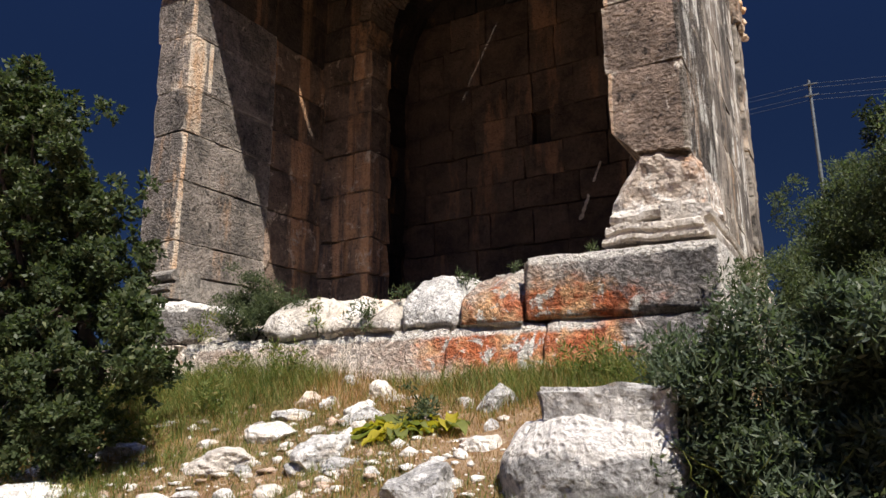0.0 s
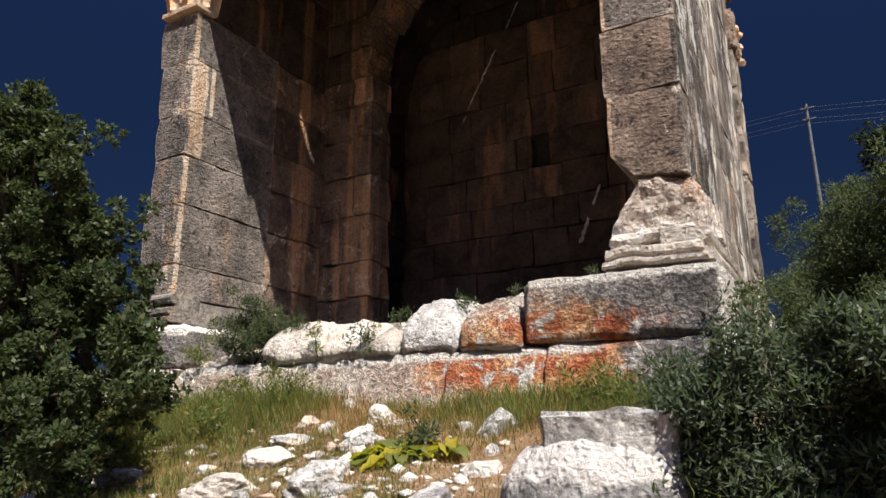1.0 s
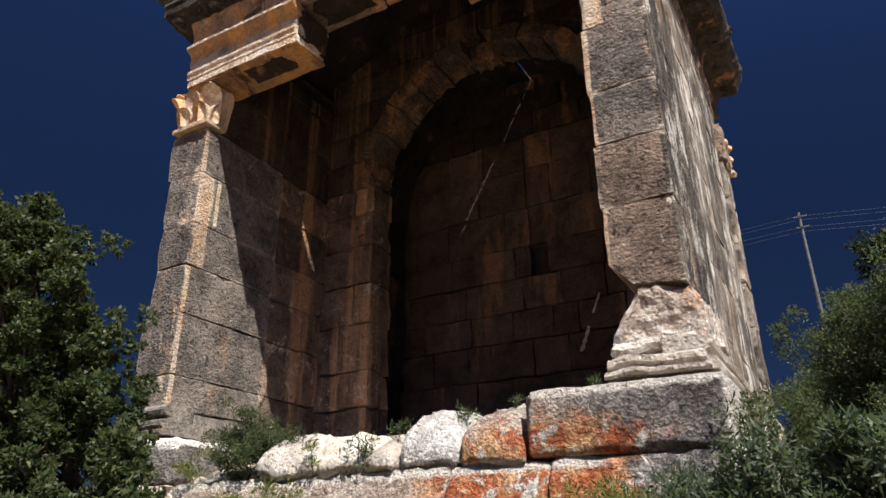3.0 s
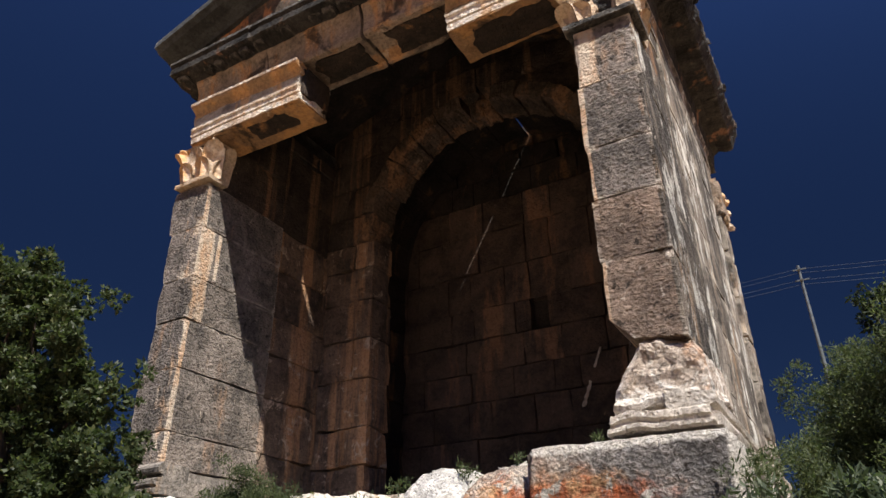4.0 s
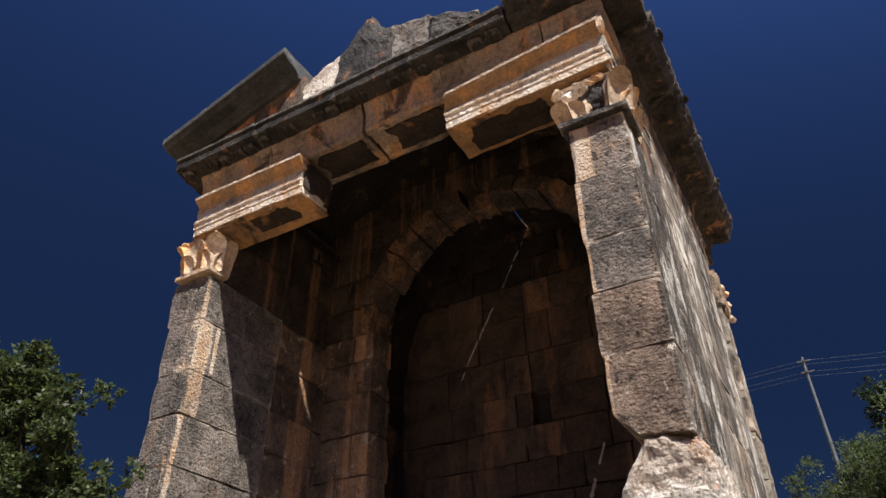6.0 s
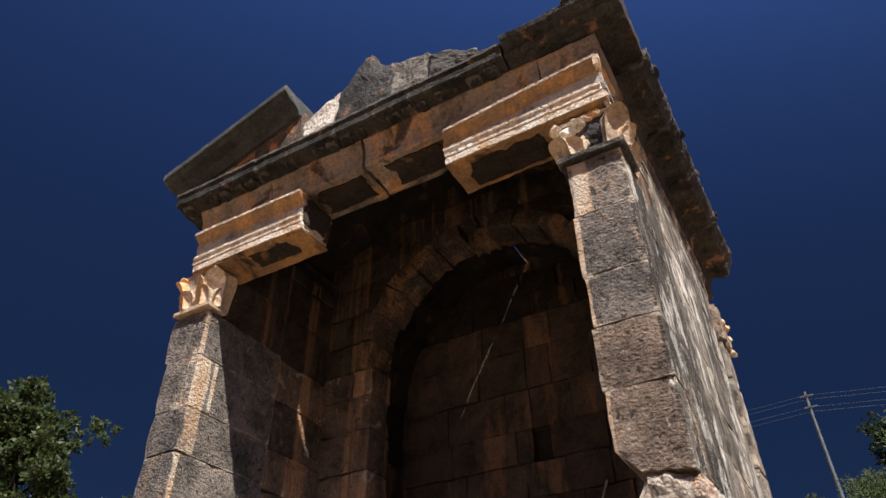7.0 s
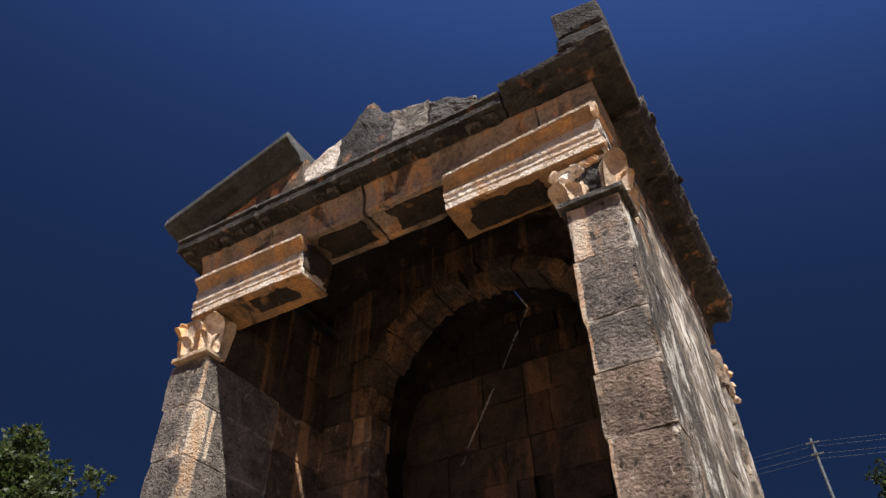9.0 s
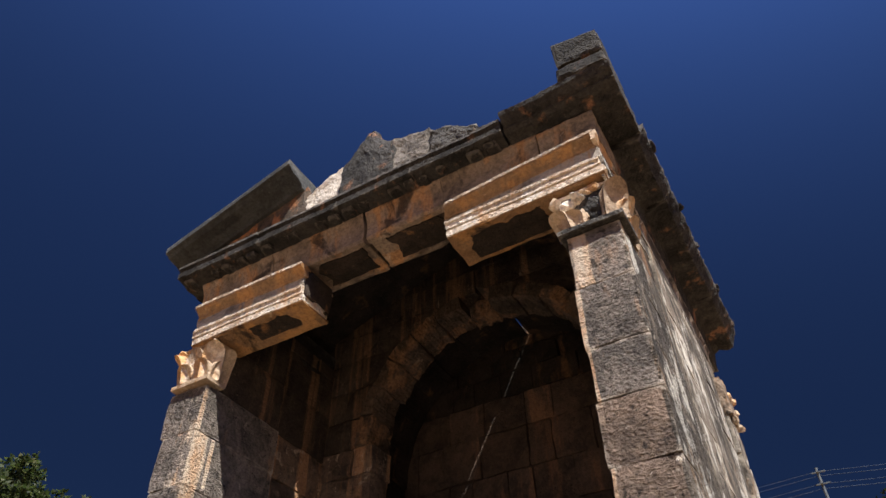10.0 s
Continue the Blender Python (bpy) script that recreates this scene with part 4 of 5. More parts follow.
def roof():
    # gable slabs laid along the slope; two are lost at the ridge over the chamber
    ridge = -3.605
    def slab(side, d0, d1, y0, y1, seed, notch=False, lean0=0.0, lean1=0.0, thick=0.2, shear=(0.0, 0.0)):
        def slope(p, u):
            d = d0 + (d1 - d0) * u[0]
            x = ridge + side * d + p.z * (lean0 * (1 - u[0]) + lean1 * u[0])
            y = p.y - 0.4 * p.z * (shear[0] * (1 - u[1]) + shear[1] * u[1])
            if notch and u[1] == 1.0:
                k = (-3.62 - x) / 0.47
                y -= 0.30 * k if 0 < k < 1.08 else 0.0
            return (x, y, 9.12 - 0.37 * d + p.z)
        block("roof_slab", (0, y0, 0), (d1 - d0, y1 - 0.004, thick), SHADED, tomb, 0.1 if notch else 0.3, 0.001, 0.001, seed, slope)
    ys = [4.95, 5.36, 6.0, 6.6, 7.25, 8.0, 8.66, 9.55]
    for i, (y0, y1) in enumerate(zip(ys, ys[1:])):
        open_joint = i >= 4
        g = 0.012 if open_joint else 0.002
        slab(-1, 0.18 if open_joint else g, 3.2, y0, y1, 221 + i, i == 0, shear=(float(i == 1), float(i == 0)))
        if open_joint:
            slab(1, 0.95, 3.2, y0, y1, 241 + i)
        else:
            slab(1, g, 3.2, y0 + (0.1 if i == 0 else 0), y1, 251 + i, thick=0.08 if i == 0 else 0.2)
    # unseen wall added under them to keep the sun out of the porch
    def gable(p, u):
        return (p.x, p.y, 7.9 + (9.10 - 0.37 * abs(p.x - ridge) - 7.9) * u[2])
    block("gable_wall", (-6.6, 5.02, 7.9), (-0.6, 5.2, 9.0), SHADED, tomb, 0.2, 0.0, 0.0, 261, gable)


roof()


def capital(x0, x1, y1, z0, seed, core, broken):
    """An anta capital: ledge, bell and abacus, with two tiers of curled leaves set round it."""
    y0, z1 = FRONT, 6.79
    def flare(p, u):
        k = 0.05 * u[2] ** 2
        return (p.x + k * (2 * u[0] - 1), p.y + (k * (2 * u[1] - 1) if u[1] < 0.5 else 0.0), p.z)
    bell = block("capital", (x0 + 0.02, y0 + 0.02, z0 + 0.05), (x1 - 0.02, y1, z1 - 0.06), core, tomb, 0.06, 0.008, 0.01, seed, flare, "worn leafy anta capital of ochre limestone")
    block("ledge", (x0 - 0.065, y0 - 0.07, z0), (x1 + 0.065, y1, z0 + 0.058), core if broken else CAPITAL, bell, 0.05, 0.003, 0.006, seed + 1)
    block("abacus", (x0 - 0.05, y0 - 0.05, z1 - 0.065), (x1 + 0.05, y1, z1 - 0.012), CAPITAL, bell, 0.05, 0.010, 0.02, seed + 2)
    def leaf(px, py, ang, w, h, curl, mat=CAPITAL):
        """ang: the way it faces, in the plan; a hollow blade whose round tip rolls outwards."""
        out, side = Vector((math.cos(ang), math.sin(ang), 0)), Vector((-math.sin(ang), math.cos(ang), 0))
        rows, cols, verts, faces = 14, 8, [], []
        base = z0 + 0.05
        for layer in (0, 1):
            for r in range(rows + 1):
                s = r / rows
                tip = max(0.0, s - 0.62) / 0.38
                o = 0.016 + 0.05 * s * h / 0.4 + curl * 1.1 * max(0.0, s - 0.45) ** 2 / 0.30
                z = h * s * 0.98 - 0.3 * curl * tip ** 3
                wid = w * 0.5 * (0.92 + 0.08 * s) * math.sqrt(max(0.03, 1 - 0.97 * tip * tip))
                for c in range(cols + 1):
                    t = 2 * c / cols - 1
                    cup = -0.012 * math.cos(t * math.pi) * min(1.0, 2 * s) * (1 - tip)
                    p = Vector((px, py, base + z)) + side * (t * wid) + out * (o + cup - (0.07 + 0.05 * s if layer else 0.0))
                    verts.append(p + noise.noise_vector(p * 14) * 0.006)
        n = (rows + 1) * (cols + 1)
        for r in range(rows):
            for c in range(cols):
                a = r * (cols + 1) + c
                q = [a, a + 1, a + cols + 2, a + cols + 1]
                faces += [q, [n + i for i in q[::-1]]]
        rim = [r * (cols + 1) for r in range(rows + 1)] + [rows * (cols + 1) + c for c in range(1, cols + 1)] + [r * (cols + 1) + cols for r in range(rows - 1, -1, -1)] + [c for c in range(cols - 1, 0, -1)]
        for a, b in zip(rim, rim[1:] + rim[:1]):
            faces.append([b, a, n + a, n + b])
        link("leaf", verts, faces, mat, bell, smooth=True)
    wide, h = x1 - x0, z1 - z0 - 0.12
    low, south, west, east = h * 0.56, -math.pi / 2, math.pi, 0.0
    # tall leaves behind, one at each corner and one in the middle of each face
    for sx, ang in ((x0, -math.pi * 0.75), (x1, -math.pi * 0.25)):
        leaf(sx - math.cos(ang) * 0.02, y0 + 0.02, ang, 0.27, h * 0.62 if broken and sx == x0 else h, 0.10)
    if not broken:
        leaf(x0 + wide * 0.5, y0 - 0.004, south, 0.24, h, 0.035)
    for side, ang in ((x0, west), (x1, east)):
        leaf(side, y0 + (0.26 if broken else 0.17), ang, 0.24, h, 0.07)
    # low leaves before them; on the broken capital one has split off
    leaf(x0 + wide * 0.20, y0 - 0.016, south, 0.23, low * 0.85 if broken else low, 0.055)
    if broken:
        rock("split_face", (x0 + wide * 0.63, y0 + 0.05, z0 + 0.055), (0.34, 0.20, h * 0.98), GREY, seed + 6.1, bell, 4, 0.2, 0.22, "dark split face of the bell")
        rock("split_face", (x0 + wide * 0.40, y0 + 0.03, z0 + 0.055), (0.15, 0.15, h * 0.62), CAPITAL, seed + 7.7, bell, 4, 0.7, 0.3)
        for q, (fx, up, sz) in enumerate(((0.16, 0.23, 0.17), (0.36, 0.16, 0.16), (0.52, 0.10, 0.13), (0.72, 0.08, 0.14))):
            rock("knob", (x0 + wide * fx, y0 - 0.01, z1 - up), (sz * 1.3, sz, sz * 0.8), CREAM if q < 2 else CAPITAL, seed + 8.3 + q, bell, 3, q * 1.3, 0.4)
    else:
        leaf(x0 + wide * 0.80, y0 - 0.016, south, 0.23, low, 0.055)
    for side, ang in ((x0, west), (x1, east)):
        leaf(side + math.cos(ang) * 0.01, y0 + 0.11, ang, 0.22, low, 0.06)
        if broken:
            leaf(side + math.cos(ang) * 0.01, y0 + 0.37, ang, 0.22, low, 0.06)
    # broken scroll stubs under the abacus
    for k, (sx, ang) in enumerate(((x0, -math.pi * 0.75), (x1, -math.pi * 0.25))):
        rock("scroll", (sx + math.cos(ang) * 0.05, y0 + math.sin(ang) * 0.05, z1 - 0.13), (0.15, 0.15, 0.12), CAPITAL, seed + k * 2.3, bell, 3, ang, 0.25)
    if broken:
        leaf(x1 - 0.01, y0 + 0.50, east, 0.19, low * 0.9, 0.05)


capital(XL + 0.02, XLI, 5.04, 6.185, 401, CAPITAL, False)
capital(XRI, XR, 5.24, 6.245, 411, GREY, True)


for k, (z0, z1) in enumerate(zip(COURSES, COURSES[1:])):
    block("stone_block", (-0.90, 8.63, z0 + 0.004), (-0.74, 9.16, z1 - 0.004), STREAKED, tomb, 0.09, 0.012, 0.015, 441 + k)
rock("broken_edge", (-5.97, 6.13, 3.20), (0.09, 0.16, 0.46), BROWN, 9.4, tomb, 4, 0.0, 0.35)


def rear_capital():
    bell = block("capital", (-0.90, 8.62, 6.10), (-0.70, 9.17, 6.66), GOLD, tomb, 0.06, 0.02, 0.03, 421, None, "worn rear anta capital of ochre limestone")
    for i, (y, z) in enumerate(((8.78, 6.02), (8.98, 6.2), (9.1, 6.06), (8.85, 6.38), (9.12, 6.45))):
        rock("leaf", (-0.70, y, z), (0.09, 0.14, 0.12), CAPITAL, 4.5 + i, bell, 3, i, 0.4)


rear_capital()


def streak():
    """A pale strip on the back wall that stands for a streak of sunlight."""
    a, b = Vector((-2.52, 8.585, 4.60)), Vector((-2.83, 8.585, 3.85))
    v, f = [], []
    for i in range(25):
        p = a.lerp(b, i / 24)
        w = 0.012 + 0.022 * (i / 24) * abs(math.sin(i * 2.1)) 
        v += [p + Vector((-w, 0, 0)), p + Vector((w, 0, 0)), p + Vector((w, 0.03, 0)), p + Vector((-w, 0.03, 0))]
        if i:
            k = 4 * i
            f += [[k - 4 + q, k - 4 + (q + 1) % 4, k + (q + 1) % 4, k + q] for q in range(4)]
    link("pale_seam", v, f, PALE, tomb)


streak()

# ---------------------------------------------------------------- vegetation


def leaves(rng, blobs, count, length, width, up=0.0, shell=0.45, radial=0.8):
    """Leaves scattered through clumps: verts and quads folded along the midrib."""
    blobs = np.array(blobs, float)
    wt = blobs[:, 3] ** 1.7
    pick = rng.choice(len(blobs), count, p=wt / wt.sum())
    d = rng.normal(size=(count, 3))
    d /= np.linalg.norm(d, axis=1)[:, None]
    r = rng.random(count) ** shell
    c = blobs[pick, :3] + d * (r * blobs[pick, 3])[:, None] * np.array([1, 1, 0.85])
    ax = rng.normal(size=(count, 3)) + d * radial
    ax[:, 2] += up
    ax /= np.linalg.norm(ax, axis=1)[:, None]
    sd = np.cross(ax, rng.normal(size=(count, 3)) + np.array([0, 0, 0.9]))
    sd /= np.linalg.norm(sd, axis=1)[:, None]
    nr = np.cross(ax, sd)
    L = (length * rng.uniform(0.6, 1.25, count))[:, None]
    W = (width * rng.uniform(0.7, 1.2, count))[:, None]
    v = np.stack([c, c + ax * L * 0.4 + sd * W + nr * W * 0.3, c + ax * L - nr * L * 0.08, c + ax * L * 0.4 - sd * W + nr * W * 0.3], 1)
    return v.reshape(-1, 3), np.arange(count * 4).reshape(count, 4)


def tube(path, radii, sides=6):
    """A tapered tube along a path of points."""
    path = [Vector(p) for p in path]
    verts, faces = [], []
    for i, p in enumerate(path):
        t = (path[min(i + 1, len(path) - 1)] - path[max(i - 1, 0)]).normalized()
        a = t.orthogonal().normalized()
        b = t.cross(a)
        for k in range(sides):
            w = 2 * math.pi * k / sides
            verts.append(p + (a * math.cos(w) + b * math.sin(w)) * radii[i])
    for i in range(len(path) - 1):
        for k in range(sides):
            faces.append([i * sides + k, i * sides + (k + 1) % sides, (i + 1) * sides + (k + 1) % sides, (i + 1) * sides + k])
    return verts, faces


def limb(rng, a, b, r0, r1, wob=0.08, n=7):
    a, b = Vector(a), Vector(b)
    pts = []
    for i in range(n):
        t = i / (n - 1)
        j = Vector(rng.normal(size=3)) * wob * math.sin(math.pi * t) * 0.6
        pts.append(a.lerp(b, t) + j)
    return tube(pts, [r0 + (r1 - r0) * i / (n - 1) for i in range(n)])


def plant(name, base, clumps, count, length, width, mat, label, category, seed, trunks=((0, 0),), thick=0.06, up=0.0, twig=0.35, shell=0.45, loose=1.0):
    """A tree or bush: trunks, a limb to each large clump, a crown of single leaves."""
    rng = np.random.default_rng(seed)
    thing = empty(name, base, label, category)
    base = Vector(base)
    stems = []
    for k, (dx, dy) in enumerate(trunks):
        mean = Vector(np.mean([c[:3] for c in clumps], axis=0).tolist())
        foot = base + Vector((dx, dy, -0.12))
        head = foot.lerp(mean, 0.75) + Vector((dx * 0.5, dy * 0.5, 0))
        v, f = limb(rng, foot, head, thick, thick * 0.55, 0.1, 9)
        ob = link("trunk", v, f, BARK, thing, smooth=True)
        stems.append((foot, head))
    for c in clumps:
        if c[3] > twig * 0.6:
            foot, head = stems[int(rng.integers(len(stems)))]
            v, f = limb(rng, foot.lerp(head, float(rng.uniform(0.35, 0.98))), Vector(c[:3]), thick * 0.4, 0.006, 0.14)
            link("limb", v, f, BARK, thing, smooth=True)
    # break the clumps into uneven sprays
    sub = []
    for c in clumps:
        for _ in range(max(3, int(14 * c[3] / 0.35))):
            d = rng.normal(size=3)
            d /= np.linalg.norm(d)
            sub.append((*(np.array(c[:3]) + d * c[3] * rng.uniform(0.3, 1.05)), c[3] * rng.uniform(0.18, 0.42) * loose))
    v, f = leaves(rng, sub, count, length, width, up, shell, 0.8 / loose ** 1.5)
    fast("crown", v, f, mat, thing)
    return thing


def oak():
    rng = np.random.default_rng(11)
    # how far the crown reaches towards the tomb, by height
    zs = [1.0, 1.25, 1.37, 1.58, 1.80, 2.1, 2.3, 2.83, 3.32, 3.69, 4.0, 4.4, 4.87]
    edge = [-5.00, -4.72, -4.42, -4.14, -4.04, -4.20, -4.40, -4.78, -5.25, -5.60, -5.80, -6.12, -6.7]
    clumps = []
    for z in np.arange(1.15, 4.25, 0.22):
        e = np.interp(z, zs, edge)
        for x in np.arange(-7.4, e - 0.12, 0.40):
            y = 3.2 + rng.uniform(-0.5, 0.5)
            clumps.append(((x + rng.uniform(-0.12, 0.12)) * (0.4 + 0.6 * y / 3.2), y, z + rng.uniform(-0.1, 0.1), rng.uniform(0.20, 0.34)))
        for _ in range(4):
            y = 3.2 + rng.uniform(-0.3, 0.3)
            clumps.append(((e + rng.uniform(-0.16, 0.10)) * y / 3.2, y, z + rng.uniform(-0.11, 0.11), rng.uniform(0.08, 0.17)))
    # boughs that stand out against the sky, as sprays along their length
    for (x0, z0), (x1, z1), r in (((-5.85, 3.86), (-4.90, 3.82), 0.17), ((-5.85, 3.98), (-5.35, 4.00), 0.14), ((-5.4, 3.2), (-4.36, 2.98), 0.19), ((-5.2, 3.0), (-4.52, 2.80), 0.20), ((-4.8, 2.62), (-4.14, 2.49), 0.20),
                                  ((-4.7, 2.2), (-4.12, 2.12), 0.16), ((-6.8, 4.1), (-6.0, 4.24), 0.18), ((-7.0, 4.2), (-6.5, 4.38), 0.16), ((-6.2, 4.05), (-5.8, 4.13), 0.16), ((-4.4, 1.7), (-3.98, 1.80), 0.16)):
        n = int(math.hypot(x1 - x0, z1 - z0) / 0.09)
        for k in range(n + 1):
            f = k / n
            for _ in range(2):
                clumps.append((x0 + (x1 - x0) * f + rng.normal(0, 0.03), 3.2 + rng.normal(0, 0.06), z0 + (z1 - z0) * f + rng.normal(0, r * 0.45), r * rng.uniform(0.35, 0.75) * (1.1 - 0.45 * f)))
    plant("oak_tree", (-5.9, 3.5, 1.25), clumps, 150000, 0.046, 0.0145, OAK, "dense evergreen oak with small dark green leaves", "tree", 12, ((0, 0), (0.5, 0.2), (-0.4, -0.1)), 0.09)


def bushes():
    rng = np.random.default_rng(21)
    # dark narrow-leaved bush before the corner of the tomb
    clumps = []
    for x in np.arange(-0.80, 1.5, 0.19):
        top = np.interp(x, [-0.80, -0.65, -0.45, -0.2, 0.1, 1.5], [1.55, 1.72, 1.76, 1.80, 1.84, 1.9])
        for z in np.arange(1.0, top, 0.2):
            clumps.append((x + rng.uniform(-0.06, 0.06), 3.4 + rng.uniform(-0.4, 0.35), z + rng.uniform(-0.06, 0.06), rng.uniform(0.14, 0.24)))
    for _ in range(16):
        clumps.append((rng.uniform(-0.30, 0.55), rng.uniform(3.8, 4.5), rng.uniform(1.55, 1.80), rng.uniform(0.14, 0.20)))
    plant("olive_bush", (0.1, 3.5, 1.28), clumps, 270000, 0.050, 0.0068, OLIVE, "dense dark wild olive bush with narrow leaves", "bush", 22, ((0, 0), (0.5, 0.1), (-0.4, 0)), 0.03, 0.5, loose=2.3)
    clumps = []
    for _ in range(190):
        x, z = rng.uniform(-0.38, 1.4), rng.uniform(1.75, 3.6)
        if z > 2.5 + 0.95 * np.clip((x + 0.35) / 0.7, 0, 1):
            continue
        clumps.append((x, 6.6 + rng.uniform(-0.6, 0.6), z, rng.uniform(0.2, 0.34)))
    for x, z in ((-0.36, 3.25), (-0.25, 3.32), (-0.1, 3.15), (-0.3, 3.02), (0.05, 3.35), (-0.42, 2.6), (-0.4, 2.35), (0.1, 3.5), (-0.40, 3.10), (-0.15, 3.0), (-0.2, 2.8), (-0.05, 2.9), (0.0, 3.2), (0.12, 3.3), (-0.34, 2.2), (-0.2, 2.4), (0.2, 3.45), (0.05, 2.6)):
        clumps.append((x, 6.6, z, 0.13))
    plant("light_shrub", (0.4, 6.6, 1.8), clumps, 200000, 0.040, 0.0066, SHRUB, "airy light green shrub beside the tomb wall", "bush", 23, ((0, 0), (0.3, 0), (-0.3, 0.1)), 0.03, 0.6, loose=1.7)
    clumps = [(0.62 + rng.uniform(-0.12, 0.9), 8.6 + rng.uniform(-0.4, 0.4), z, rng.uniform(0.2, 0.34)) for z in np.arange(2.2, 4.75, 0.1)]
    plant("dark_tree", (1.3, 8.6, 2.0), clumps, 26000, 0.05, 0.014, DUSK, "dark evergreen tree behind the shrubs", "tree", 24, ((0, 0),), 0.08)
    # shrub that roots on the platform
    clumps = [(-4.76 + rng.normal(0, 0.22), 4.80 + rng.uniform(-0.12, 0.16), 2.2 + abs(rng.normal(0, 0.18)), rng.uniform(0.09, 0.17)) for _ in range(26)]
    clumps += [(-4.78, 4.8, 2.62, 0.12), (-4.66, 4.85, 2.55, 0.13), (-4.46, 4.85, 2.45, 0.13), (-4.9, 4.82, 2.5, 0.12)]
    plant("platform_shrub", (-4.75, 4.85, 2.12), clumps, 14000, 0.034, 0.005, SHRUB, "small green shrub rooted on the broken platform", "bush", 25, ((0, 0), (0.15, 0)), 0.015, 0.8, loose=1.8)


oak()
bushes()


def weed(at, tall, wide, count, seed, mat=None, label="small green weed in a joint of the stones"):
    rng = np.random.default_rng(seed)
    thing = empty("weed", at, label, "weed", "weeds on the tomb")
    v, f = limb(rng, at, (at[0], at[1], at[2] + tall * 0.8), 0.006, 0.003, 0.02)
    link("stem", v, f, SHRUB, thing)
    clumps = [(at[0] + rng.normal(0, wide * 0.3), at[1] + rng.normal(0, wide * 0.3), at[2] + tall * rng.uniform(0.1, 0.9), wide * 0.3) for _ in range(10)]
    v, f = leaves(rng, clumps, count, 0.048, 0.006, 0.6)
    fast("foliage", v, f, mat or SHRUB, thing)


for i, (x, y, z, t, w, n) in enumerate(((-3.42, 4.66, 2.10, 0.28, 0.18, 300), (-2.6, 4.95, 2.45, 0.12, 0.14, 110), (-2.2, 5.0, 2.48, 0.12, 0.10, 70), (-1.55, 4.95, 2.54, 0.13, 0.08, 70), (-3.2, 4.9, 2.36, 0.13, 0.14, 110), (-3.95, 4.40, 1.66, 0.42, 0.34, 800), (-1.46, 4.38, 1.62, 0.26, 0.34, 900), (-1.25, 4.36, 1.60, 0.20, 0.26, 420), (-0.62, 4.9, 1.9, 0.5, 0.3, 700), (-2.22, 3.66, 1.36, 0.30, 0.2, 420), (-4.62, 4.44, 1.66, 0.3, 0.3, 500), (-5.3, 4.66, 2.10, 0.34, 0.2, 400), (-3.88, 4.66, 2.08, 0.34, 0.10, 160), (-0.62, 5.5, 2.1, 0.45, 0.2, 400))):
    weed((x, y, z), t, w, n, 500 + i, GRASS if i in (5, 6, 7, 10, 11, 12) else None)

for i, (x, y, t, w, n) in enumerate(((-4.75, 3.05, 0.30, 0.36, 700), (-4.35, 3.35, 0.26, 0.32, 600), (-5.15, 2.85, 0.34, 0.40, 700), (-4.15, 3.75, 0.30, 0.30, 500), (-5.6, 2.75, 0.32, 0.4, 600))):
    weed((x, y, float(height(x, y)) - 0.02), t, w, n, 540 + i, GRASS if i % 2 else None, "leafy green weed at the foot of the oak")


